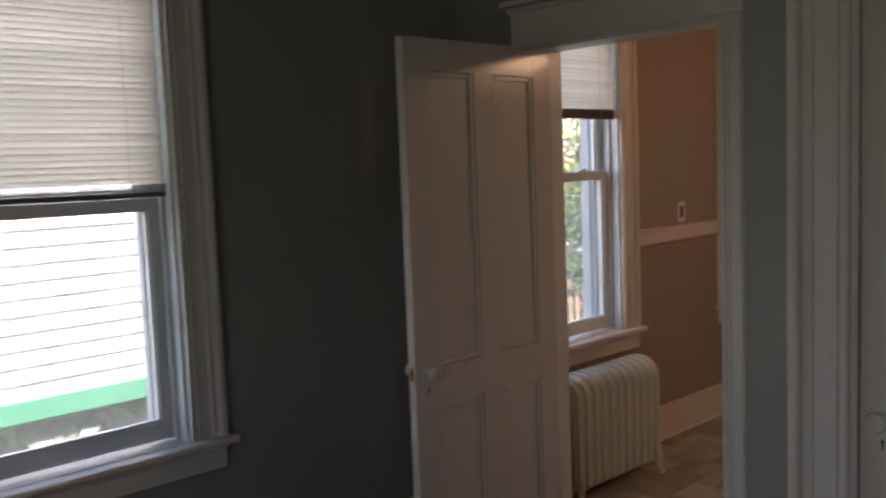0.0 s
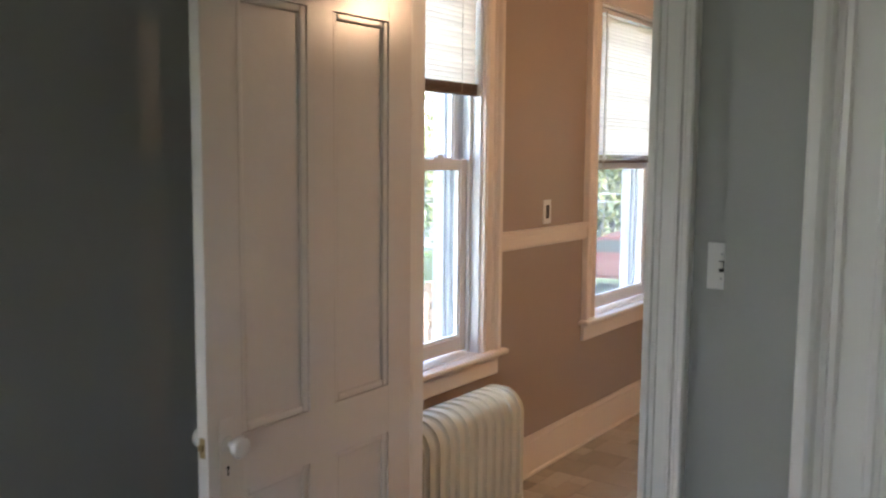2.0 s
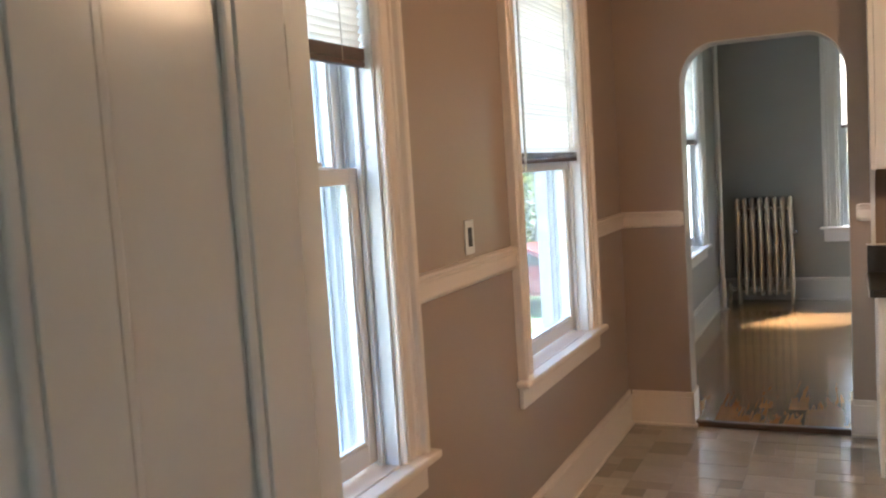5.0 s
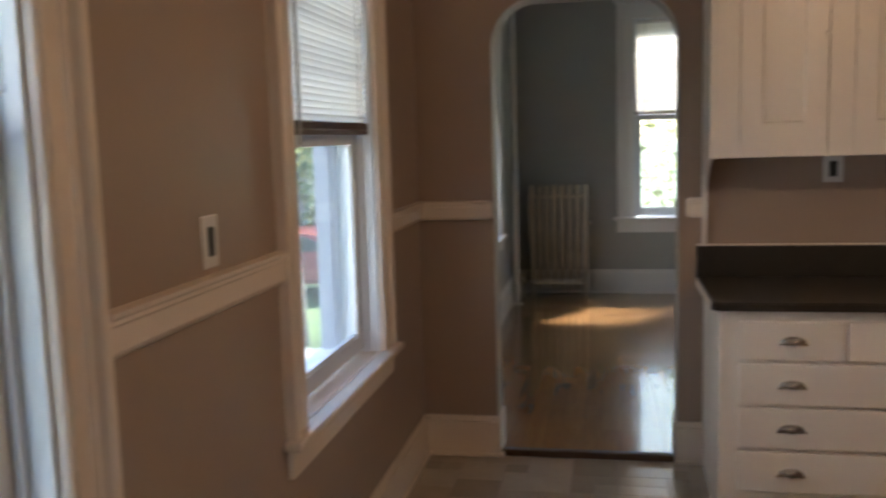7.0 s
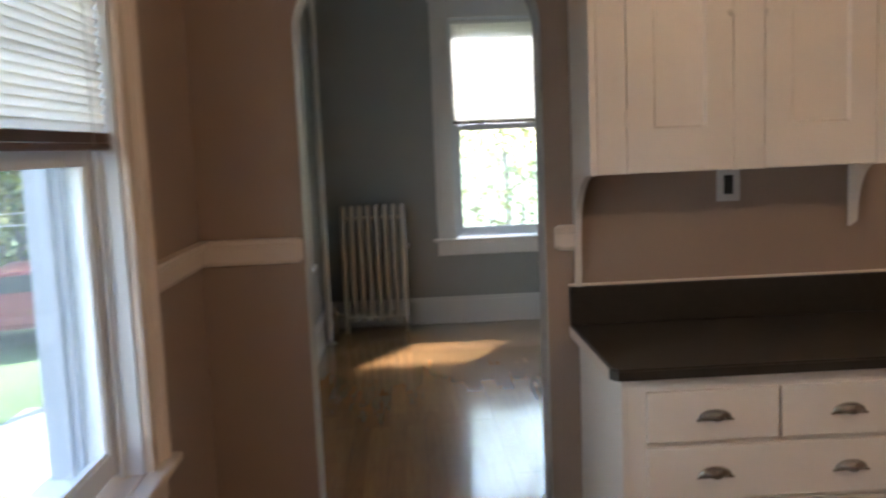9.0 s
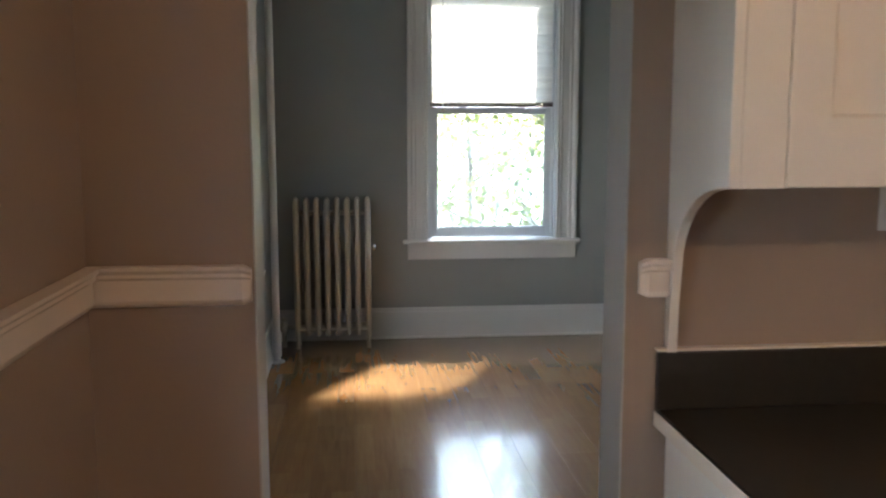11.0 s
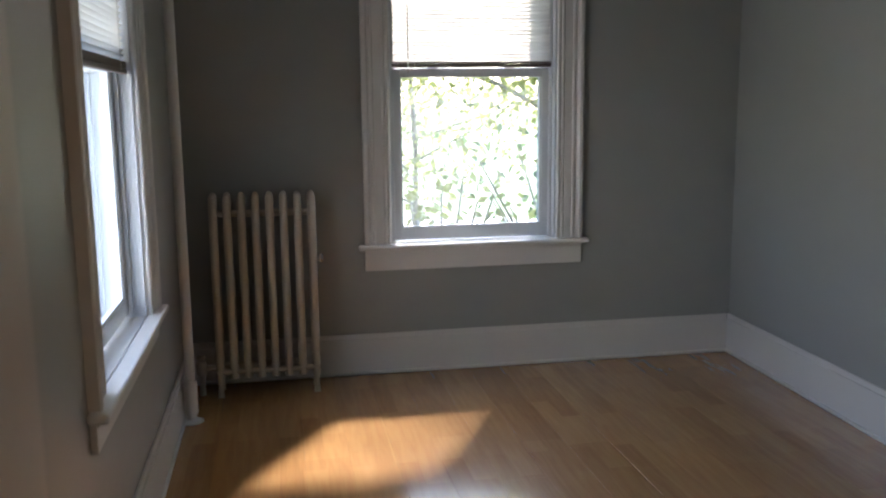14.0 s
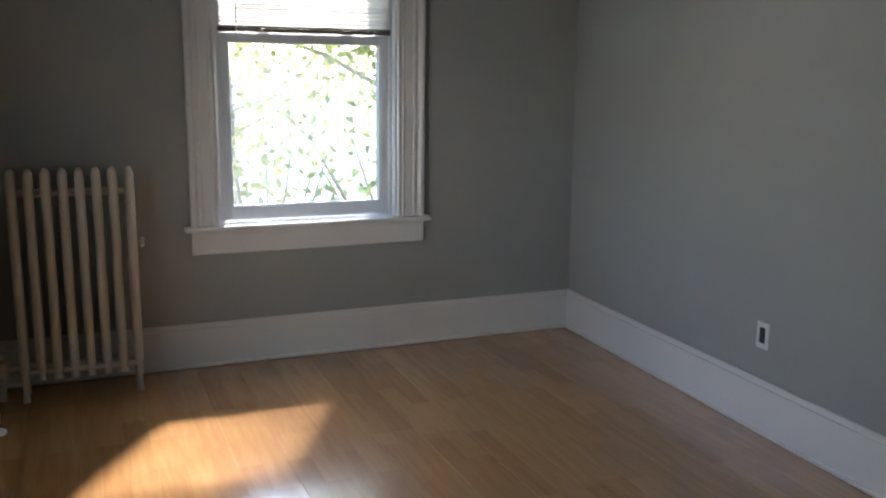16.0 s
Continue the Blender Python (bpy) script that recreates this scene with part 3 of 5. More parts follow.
def doorway(name, x0, x1, top, y, side, trim, label, case=0.12, depth=0.15, flutes=True):
    """Casing on the face y of a wall along x; side -1 faces -y. Includes the jamb when depth > 0."""
    d = empty(name, None, label, "doorway", kind="structure")
    s = Matrix.Translation((0, y, 0)) @ Matrix.Diagonal((1, -side, 1, 1))
    for x, f in ((x0, -1), (x1, 1)):
        bm = bmesh.new()
        strip_profile(bm, case, top, s @ Matrix.Translation((x, 0, 0)) @ Matrix.Diagonal((f, 1, 1, 1)), flutes)
        part("casing", bm, trim, d)
    bm = bmesh.new()
    box(bm, x0 - case, -0.02, top, x1 + case, 0, top + 0.15, 0.003, s)
    box(bm, x0 - case - 0.03, -0.06, top + 0.165, x1 + case + 0.03, 0, top + 0.19, 0.006, s)
    box(bm, x0 - case - 0.015, -0.04, top + 0.14, x1 + case + 0.015, 0, top + 0.165, 0.01, s)
    part("head_casing", bm, trim, d)
    if depth:
        bm = bmesh.new()
        box(bm, x0 - 0.001, 0, 0, x0 + 0.016, depth, top, 0.0, s)
        box(bm, x1 - 0.016, 0, 0, x1 + 0.001, depth, top, 0.0, s)
        box(bm, x0 + 0.016, 0, top - 0.016, x1 - 0.016, depth, top, 0.0, s)
        box(bm, x0 + 0.016, 0.05, 0, x0 + 0.028, 0.09, top - 0.016, 0.002, s)
        box(bm, x1 - 0.028, 0.05, 0, x1 - 0.016, 0.09, top - 0.016, 0.002, s)
        part("jamb", bm, trim, d)
        bm = bmesh.new()
        box(bm, x1 - 0.0175, 0.005, 0.86, x1 - 0.0155, 0.04, 0.95, 0.0, s)
        part("strike_plate", bm, BRASS, d)
    return d


doorway("door_1", DX0, DX1, DTOP, 3.79, -1, WHITE, "white moulded casing round the open kitchen doorway", case=0.11)
doorway("door_2", DX0, DX1, DTOP, 3.94, 1, CREAM, "cream casing on the kitchen side of the doorway", depth=0)
doorway("door_3", CDX0, CDX1, DTOP, CLY, -1, WHITE, "white fluted casing round the closed closet door", case=0.155, depth=0.10)


def panel_door(name, m, w, h, label, lift):
    """Four-panel door: x from the hinge, thick along y 0..0.036; knob on both faces."""
    d = empty(name, m, label, "door")
    t = 0.036
    st, mid = 0.11, 0.10
    rails = [(0.008, 0.20), (0.79, 0.935), (h - 0.115, h)]
    bm = bmesh.new()
    box(bm, 0, 0, 0.008, st, t, h, 0.002)
    box(bm, w - st, 0, 0.008, w, t, h, 0.002)
    for a, b in rails:
        box(bm, st, 0.0003, a, w - st, t - 0.0003, b, 0.0)
    for a, b in ((0.20, 0.79), (0.935, h - 0.115)):
        box(bm, (w - mid) / 2, 0.0003, a, (w + mid) / 2, t - 0.0003, b, 0.0)
    part("door_leaf", bm, DOORWHITE, d)
    for x0, x1 in ((st, (w - mid) / 2), ((w + mid) / 2, w - st)):
        for a, b in ((0.20, 0.79), (0.935, h - 0.115)):
            bm = bmesh.new()
            box(bm, x0, t / 2 - 0.005, a, x1, t / 2 + 0.005, b)
            for y0, y1 in ((0.003, t / 2 - 0.004), (t / 2 + 0.004, t - 0.003)):
                g = 0.022
                for u0, v0, u1, v1 in ((x0, a, x0 + g, b), (x1 - g, a, x1, b), (x0 + g, a, x1 - g, a + g), (x0 + g, b - g, x1 - g, b)):
                    box(bm, u0, y0, v0, u1, y1, v1, 0.006)
            part("panel", bm, DOORWHITE, d)
    kx = w - 0.058
    for side in (-1, 1):
        y = 0 if side < 0 else t
        bm = bmesh.new()
        box(bm, kx - 0.024, y, 0.80 + lift, kx + 0.024, y + side * 0.004, 0.99 + lift, 0.0015)
        pl = part("lock_plate", bm, DOORWHITE, d, "white painted lock plate")
        bm = bmesh.new()
        lathe(bm, [(0.0045, 0), (0.0045, 0.0012)], 12, Matrix.Translation((kx, y + side * 0.004, 0.865 + lift)) @ Matrix.Rotation(radians(-90 * side), 4, "X"))
        box(bm, kx - 0.002, y + side * 0.004, 0.845 + lift, kx + 0.002, y + side * 0.0052, 0.865 + lift)
        part("keyhole", bm, DARK, pl)
        bm = bmesh.new()
        lathe(bm, [(0.019, 0), (0.019, 0.006), (0.010, 0.010), (0.009, 0.022), (0.016, 0.027), (0.0255, 0.036), (0.0275, 0.046), (0.024, 0.056), (0.013, 0.061), (0.003, 0.062)], 20, Matrix.Translation((kx, y + side * 0.004, 0.925 + lift)) @ Matrix.Rotation(radians(-90 * side), 4, "X"))
        part("door_knob", bm, PORCELAIN, d, "white porcelain knob", True)
    bm = bmesh.new()
    box(bm, w, 0.008, 0.90, w + 0.001, 0.028, 0.95)
    box(bm, w, 0.011, 0.918, w + 0.010, 0.025, 0.935, 0.003)
    part("latch", bm, BRASS, d)
    for z in (0.28, 1.75):
        bm = bmesh.new()
        cylinder(bm, (-0.004, -0.004, z - 0.045), (-0.004, -0.004, z + 0.045), 0.006, seg=10)
        box(bm, -0.002, 0.006, z - 0.044, 0.0, t, z + 0.044)
        part("hinge", bm, DOORWHITE, d)
    return d


panel_door("panel_door", pose(-2.222, 3.795, 0, 0, 0, -89.2), 0.805, 2.12, "old white four-panel door with porcelain knob standing open", 0.0)
panel_door("closet_door", pose(CDX1 - 0.018, CLY + 0.046, 0, 0, 0, 180), 0.703, 2.12, "closed white panelled closet door with porcelain knob", 0.06)

# ---- baseboards and rails ----


def run_x(bm, x0, x1, y, side, z0, h, t=0.02):
    """Baseboard on the face y of a wall along x."""
    box(bm, x0, y, z0, x1, y + side * t, z0 + h - 0.03, 0.0)
    box(bm, x0, y, z0 + h - 0.03, x1, y + side * t * 0.65, z0 + h, 0.005)
    box(bm, x0, y + side * t, z0, x1, y + side * (t + 0.013), z0 + 0.02, 0.006)


def run_y(bm, y0, y1, x, side, z0, h, t=0.02):
    box(bm, x, y0, z0, x + side * t, y1, z0 + h - 0.03, 0.0)
    box(bm, x, y0, z0 + h - 0.03, x + side * t * 0.65, y1, z0 + h, 0.005)
    box(bm, x + side * t, y0, z0, x + side * (t + 0.013), y1, z0 + 0.02, 0.006)


bm = bmesh.new()
run_y(bm, KY0, KY1, WX, 1, 0, 0.205)
run_x(bm, WX + 0.02, AX0 + 0.018, KY1, -1, 0, 0.205)
box(bm, AX0, KY1 - 0.02, 0, AX0 + 0.018, LY0, 0.205, 0.004)
box(bm, AX0 + 0.018, KY1 - 0.033, 0, AX0 + 0.03, KY1 + 0.02, 0.02, 0.004)
run_x(bm, AX1 - 0.018, -1.385, KY1, -1, 0, 0.205)
box(bm, AX1 - 0.018, KY1 - 0.02, 0, AX1, LY0, 0.205, 0.004)
tagged(part("baseboard_kitchen", bm, CREAM), "tall cream painted kitchen baseboard", "baseboard", kind="structure")
for nm, run, spans in (
    ("west", run_y, [(LY0, LY1, WX, 1)]),
    ("north", run_x, [(WX + 0.02, LX1 - 0.02, LY1, -1)]),
    ("east", run_y, [(LY0, LY1, LX1, -1)]),
    ("south", run_x, [(WX + 0.02, AX0, LY0, 1), (AX1, LX1 - 0.02, LY0, 1)]),
):
    bm = bmesh.new()
    for sp in spans:
        run(bm, *sp, LFLOOR, 0.235)
    bb = tagged(part("baseboard_living_" + nm, bm, WHITE), "tall white painted living room baseboard", "baseboard", kind="structure")
    if nm == "east":
        bb.matrix_basis = EAST_TURN
bm = bmesh.new()
run_y(bm, -1.6, 3.79, WX, 1, 0, 0.22)
run_x(bm, WX + 0.02, DX0 - 0.11, 3.79, -1, 0, 0.22)
run_x(bm, DX1 + 0.11, CLX, 3.79, -1, 0, 0.22)
run_x(bm, CLX, CDX0 - 0.155, CLY, -1, 0, 0.22)
tagged(part("baseboard_bedroom", bm, WHITE), "white painted bedroom baseboard", "baseboard", kind="structure")


def chair_rail(name, along, a, b, face, side, label, ends=(0, 0)):
    """Moulded dado rail from a to b on a wall's face; ends: the length of the tapered tip at each end."""
    bm = bmesh.new()
    z0, z1 = 1.172, 1.264
    prof = [(0.0, z0), (0.012, z0), (0.020, z0 + 0.008), (0.024, z0 + 0.016), (0.024, z1 - 0.030), (0.030, z1 - 0.024), (0.030, z1 - 0.016), (0.038, z1 - 0.008), (0.038, z1), (0.0, z1)]
    st = [(a, 0.3), (a + 0.02, 1.0)] if ends[0] else [(a, 1.0)]
    st += [(b - 0.02, 1.0), (b, 0.3)] if ends[1] else [(b, 1.0)]
    rings = []
    for p, k in st:
        zc = (z0 + z1) / 2
        ring = []
        for d, z in prof:
            dd, zz = d * (0.7 if k < 1 else 1), zc + (z - zc) * (0.8 if k < 1 else 1)
            ring.append(bm.verts.new((p, face + side * dd, zz) if along == "x" else (face + side * dd, p, zz)))
        rings.append(ring)
    for r, s in zip(rings, rings[1:]):
        for i in range(len(prof)):
            bm.faces.new((r[i], r[(i + 1) % len(prof)], s[(i + 1) % len(prof)], s[i]))
    bm.faces.new(rings[0])
    bm.faces.new(rings[-1][::-1])
    tagged(part(name, bm, CREAM), label, "chair rail", kind="structure")


cl = HALF + 0.135
chair_rail("trim_rail_1", "y", KY0, WIN_K1 - cl, WX, 1, "cream moulded chair rail beside the window")
chair_rail("trim_rail_2", "y", WIN_K1 + cl, WIN_K2 - cl, WX, 1, "cream moulded chair rail between the windows")
chair_rail("trim_rail_3", "y", WIN_K2 + cl, KY1 - 0.0385, WX, 1, "cream moulded chair rail in the corner")
chair_rail("trim_rail_4", "x", WX, AX0 - 0.005, KY1, -1, "cream moulded chair rail ending at the arch", (0, 1))
chair_rail("trim_rail_5", "x", AX1 + 0.03, -1.375, KY1, -1, "short cream chair rail stub beside the arch", (1, 0))

# ---- wall plates ----


def plate(name, m, label, kind_of="outlet", w=0.072, h=0.115):
    """Wall plate in local axes: x along the wall, y outwards from the room, z up, centre at the origin."""
    p = empty(name, m, label, "wall plate")
    bm = bmesh.new()
    box(bm, -w / 2, -0.006, -h / 2, w / 2, 0, h / 2, 0.003)
    part("cover_plate", bm, PLATE, p)
    if kind_of == "outlet":
        bm = bmesh.new()
        box(bm, -0.017, -0.0075, -0.034, 0.017, -0.0055, 0.034, 0.0008)
        part("socket", bm, DARK, p, "dark socket")
    else:
        bm = bmesh.new()
        box(bm, -0.006, -0.0075, -0.014, 0.006, -0.0055, 0.014)
        part("slot", bm, DARK, p)
        bm = bmesh.new()
        box(bm, -0.004, -0.018, -0.004, 0.004, -0.006, 0.012, 0.0015)
        part("toggle", bm, PLATE, p)
        for z in (-0.03, 0.03):
            bm = bmesh.new()
            lathe(bm, [(0.0035, 0), (0.0035, 0.0012), (0.002, 0.002)], 10, Matrix.Translation((0, -0.006, z)) @ Matrix.Rotation(radians(90), 4, "X"))
            part("screw", bm, STEEL, p)
    return p


plate("light_switch", pose(-1.226, 3.79, 1.362), "white toggle light switch on the grey wall", "switch")
plate("outlet", pose(WX, 5.636, 1.340, 0, 0, 90), "white plate with a dark socket on the tan wall", w=0.078, h=0.122)
plate("outlet", pose(-0.835, KY1, 1.382), "white plate with a dark socket above the counter", w=0.085, h=0.118)
plate("outlet", EAST_TURN @ pose(LX1, 10.70, 0.448, 0, 0, -90), "white plate with a dark socket low on the grey wall", w=0.074, h=0.118)

# ---- kitchen cabinets ----
UY = 7.62


def cabinet_door(parent, x0, x1, z0, z1, y, hinge_left):
    bm = bmesh.new()
    t = 0.019
    s, low = 0.088, 0.14
    loops = []
    for depth, g in ((0.0, None), (t - 0.002, 0.0), (t, 0.002), (t, s - 0.003), (t - 0.003, s), (t - 0.010, s + 0.006)):
        if g is None or g < 0.01:
            q = g or 0.0
            ring = [(x0 + q, z0 + q), (x1 - q, z0 + q), (x1 - q, z1 - q), (x0 + q, z1 - q)]
        else:
            q = g - s
            ring = [(x0 + g, z0 + low + q), (x1 - g, z0 + low + q), (x1 - g, z1 - g), (x0 + g, z1 - g)]
        loops.append([bm.verts.new((x, y - depth, z)) for x, z in ring])
    for a, b in zip(loops, loops[1:]):
        for i in range(4):
            bm.faces.new((a[i], a[(i + 1) % 4], b[(i + 1) % 4], b[i]))
    bm.faces.new(loops[0][::-1])
    bm.faces.new(loops[-1])
    d = part("cabinet_door", bm, CABINET, parent)
    hx_ = x0 - 0.002 if hinge_left else x1 + 0.002
    for z in (z0 + 0.17, z1 - 0.17):
        bm = bmesh.new()
        cylinder(bm, (hx_, y - t - 0.003, z - 0.028), (hx_, y - t - 0.003, z + 0.028), 0.005, seg=8)
        box(bm, hx_ - 0.012, y - t - 0.002, z - 0.024, hx_ + 0.012, y - t, z + 0.024)
        part("hinge", bm, CABINET, d)
    kx = x1 - 0.008 if hinge_left else x0 + 0.008
    bm = bmesh.new()
    lathe(bm, [(0.009, 0), (0.009, 0.003), (0.004, 0.006), (0.004, 0.012), (0.009, 0.016), (0.008, 0.022), (0.002, 0.024)], 12, Matrix.Translation((kx, y - t, 1.940)) @ Matrix.Rotation(radians(90), 4, "X"))
    box(bm, kx - 0.004, y - t - 0.006, 1.928, kx + 0.004, y - t, 1.952, 0.002)
    part("catch", bm, CABINET, d, "painted-over turn catch", True)
    return d


def upper_cabinet(name, x0, x1, z0, z1, doors, label, side_drop=False):
    c = empty(name, None, label, "cabinet", group="upper cabinets")
    bm = bmesh.new()
    box(bm, x0, UY, z0, x1, KY1, z1, 0.002)
    part("body", bm, CABINET, c)
    edges = [x0] + [e for a, b, left in doors for e in (a, b)] + [x1]
    for a, b in zip(edges[::2], edges[1::2]):
        bm = bmesh.new()
        box(bm, a + (0.003 if a > x0 else 0), UY - 0.019, z0, b - (0.003 if b < x1 else 0), UY, z1, 0.0015)
        part("face_stile", bm, CABINET, c)
    bm = bmesh.new()
    box(bm, x0, UY - 0.0195, z1 - 0.057, x1, UY - 0.0005, z1 + 0.001, 0.0015)
    part("face_rail", bm, CABINET, c)
    for a, b, left in doors:
        cabinet_door(c, a, b, z0 + 0.002, z1 - 0.06, UY, left)
    return c


uc = upper_cabinet("upper_cabinet", -1.372, -0.362, 1.447, 2.75, [(-1.277, -0.936, True), (-0.833, -0.471, False)], "cream painted two-door wall cabinet above the counter")
# side board with its curved cut, down to the counter
bm = bmesh.new()
dep = KY1 - UY + 0.020
o = [(0, 2.75), (0, 1.447)]
for i in range(9):
    a = (math.pi / 2) * i / 8
    o.append((0.012 + (dep - 0.055) * math.sin(a), 1.447 - 0.20 * (1 - math.cos(a)) - 0.0))
o += [(dep - 0.030, 1.15), (dep - 0.026, 1.042), (dep, 1.042), (dep, 2.75)]
extrude(bm, [(x, z) for x, z in o], 0.022, Matrix.Translation((-1.374, UY - 0.020, 0)) @ Matrix.Rotation(radians(90), 4, "Z") @ Matrix.Translation((0, 0, 0)))
part("side_board", bm, CABINET, uc, "cream side board with a curved cut")
bm = bmesh.new()
o = [(0, 1.447), (0.10, 1.447)] + [(0.03 + 0.07 * (1 - math.sin(math.pi / 2 * i / 6)), 1.44 - 0.17 * (1 - math.cos(math.pi / 2 * i / 6))) for i in range(7)] + [(0.028, 1.235), (0.0, 1.215)]
extrude(bm, o, 0.02, Matrix.Translation((-0.400, 7.905, 0)))
part("bracket", bm, CABINET, uc, "cream scrolled bracket under the cabinet")
upper_cabinet("upper_cabinet", -0.358, 0.62, 1.80, 2.75, [(-0.30, 0.12, True), (0.17, 0.58, False)], "shorter cream wall cabinet above the sink")

BY = 7.30
bc = empty("drawer_cabinet", None, "cream painted base cabinet with cup-handled drawers", "cabinet", group="base cabinets")
bm = bmesh.new()
box(bm, -1.365, BY, 0.075, -0.455, KY1, 0.865, 0.003)
box(bm, -1.345, BY + 0.06, 0.0, -0.455, KY1, 0.075)
box(bm, -1.385, BY - 0.004, 0.0, -1.365, KY1, 0.865, 0.002)
part("body", bm, CABINET, bc)


def cup_handle(parent, x, y, z):
    bm = bmesh.new()
    seg, rings = 14, 6
    vs = []
    for i in range(rings + 1):
        a = (math.pi / 2) * i / rings
        r = []
        for j in range(seg + 1):
            b = math.pi * j / seg
            px, pz = 0.050 * math.cos(b) * (0.30 + 0.70 * math.cos(a)), 0.031 * math.sin(b) ** 0.8 * math.cos(a)
            r.append(bm.verts.new((x + px, y - 0.026 * math.sin(a) * (0.4 + 0.6 * math.sin(b)) - 0.001, z - 0.011 + pz)))
        vs.append(r)
    for a, b in zip(vs, vs[1:]):
        for j in range(seg):
            bm.faces.new((a[j], a[j + 1], b[j + 1], b[j]))
    bmesh.ops.solidify(bm, geom=bm.faces[:], thickness=0.002)
    box(bm, x - 0.056, y - 0.004, z - 0.016, x + 0.056, y, z - 0.008, 0.0015)
    for s in (-1, 1):
        lathe(bm, [(0.004, 0), (0.004, 0.002), (0.001, 0.004)], 8, Matrix.Translation((x + s * 0.052, y - 0.004, z - 0.012)) @ Matrix.Rotation(radians(90), 4, "X"))
    part("handle", bm, CHROME, parent, "nickel cup handle", True)


def drawer(x0, x1, z0, z1, handles):
    bm = bmesh.new()
    box(bm, x0, BY - 0.018, z0, x1, BY, z1, 0.004)
    d = part("drawer", bm, CABINET, bc)
    for hx_ in handles:
        cup_handle(d, hx_, BY - 0.018, (z0 + z1) / 2)


drawer(-1.312, -0.921, 0.668, 0.822, [-1.113])
drawer(-0.913, -0.515, 0.668, 0.822, [-0.712])
for a, b in ((0.489, 0.652), (0.312, 0.474), (0.132, 0.296)):
    drawer(-1.312, -0.515, a, b, [-1.113, -0.705])

sb = empty("sink_cabinet", None, "cream painted sink base cabinet with panelled doors", "cabinet", group="base cabinets")
bm = bmesh.new()
box(bm, -0.452, BY, 0.075, 0.62, KY1, 0.865, 0.003)
box(bm, -0.452, BY + 0.06, 0.0, 0.62, KY1, 0.075)
part("body", bm, CABINET, sb)
for a, b, left in ((-0.405, 0.06, True), (0.10, 0.56, False)):
    bm = bmesh.new()
    box(bm, a, BY - 0.018, 0.12, a + 0.075, BY, 0.70, 0.003)
    box(bm, b - 0.075, BY - 0.018, 0.12, b, BY, 0.70, 0.003)
    box(bm, a + 0.075, BY - 0.018, 0.12, b - 0.075, BY, 0.20)
    box(bm, a + 0.075, BY - 0.018, 0.61, b - 0.075, BY, 0.70)
    box(bm, a + 0.075, BY - 0.008, 0.20, b - 0.075, BY, 0.61)
    dr = part("cabinet_door", bm, CABINET, sb)
    for z in (0.20, 0.565):
        bm = bmesh.new()
        hx_ = a - 0.006 if left else b + 0.006
        cylinder(bm, (hx_, BY - 0.012, z - 0.03), (hx_, BY - 0.012, z + 0.03), 0.006, seg=8)
        box(bm, hx_ - 0.018, BY - 0.006, z - 0.028, hx_ + 0.018, BY, z + 0.028)
        part("hinge", bm, CABINET, dr)

CT = 0.90
ct = empty("countertop", None, "black laminate countertop with a raised backsplash", "countertop")
bm = bmesh.new()
o = [(-1.418, KY1 - 0.003), (-1.418, 7.29), (-1.400, 7.262), (0.62, 7.262), (0.62, KY1 - 0.003)]
f = [bm.verts.new((x, y, 0.866)) for x, y in o]
k = [bm.verts.new((x, y, CT)) for x, y in o]
bm.faces.new(f)
bm.faces.new(k[::-1])
for i in range(5):
    bm.faces.new((f[i], f[(i + 1) % 5], k[(i + 1) % 5], k[i]))
bmesh.ops.bevel(bm, geom=[e for e in bm.edges if e.verts[0].co.z > 0.89 and e.verts[1].co.z > 0.89], offset=0.006, segments=3, affect="EDGES")
part("worktop", bm, COUNTER, ct)
bm = bmesh.new()
box(bm, -1.416, KY1 - 0.024, CT, 0.62, KY1 - 0.003, 1.043, 0.004)
part("backsplash", bm, COUNTER, ct)
bm = bmesh.new()
box(bm, -1.420, KY1 - 0.026, 1.0435, 0.62, KY1, 1.050, 0.002)
box(bm, -1.4205, 7.30, 0.860, -1.4185, KY1 - 0.01, 0.897)
part("edge_strip", bm, CREAM, ct, "pale caulk and edge strip")

sk = empty("kitchen_sink", None, "dark composite drop-in sink in the black countertop", "sink")
bm = bmesh.new()
box(bm, -0.25, 7.33, CT, 0.55, 7.36, CT + 0.006, 0.002)
box(bm, -0.25, 7.82, CT, 0.55, 7.90, CT + 0.006, 0.002)
box(bm, -0.25, 7.36, CT, -0.22, 7.82, CT + 0.006, 0.002)
box(bm, 0.52, 7.36, CT, 0.55, 7.82, CT + 0.006, 0.002)
part("rim", bm, SINKDARK, sk)
# no hollow cut: a flat dark sheet gives the basin's shade
bm = bmesh.new()
box(bm, -0.22, 7.36, CT - 0.0, 0.52, 7.82, CT + 0.002)
part("basin", bm, COUNTER, sk, "flat dark sheet standing in for the shaded basin")
fc = empty("faucet", None, "chrome two-handle kitchen faucet behind the sink", "faucet")
bm = bmesh.new()
box(bm, -0.13, 7.835, CT + 0.006, 0.33, 7.885, CT + 0.022, 0.006)
part("base", bm, CHROME, fc)
for x in (0.0, 0.2):
    bm = bmesh.new()
    lathe(bm, [(0.018, 0), (0.016, 0.02), (0.010, 0.026), (0.022, 0.034), (0.024, 0.055), (0.016, 0.066), (0.004, 0.068)], 12, Matrix.Translation((x, 7.86, CT + 0.022)))
    part("faucet_handle", bm, CHROME, fc, "clear ribbed knob", True)
bm = bmesh.new()
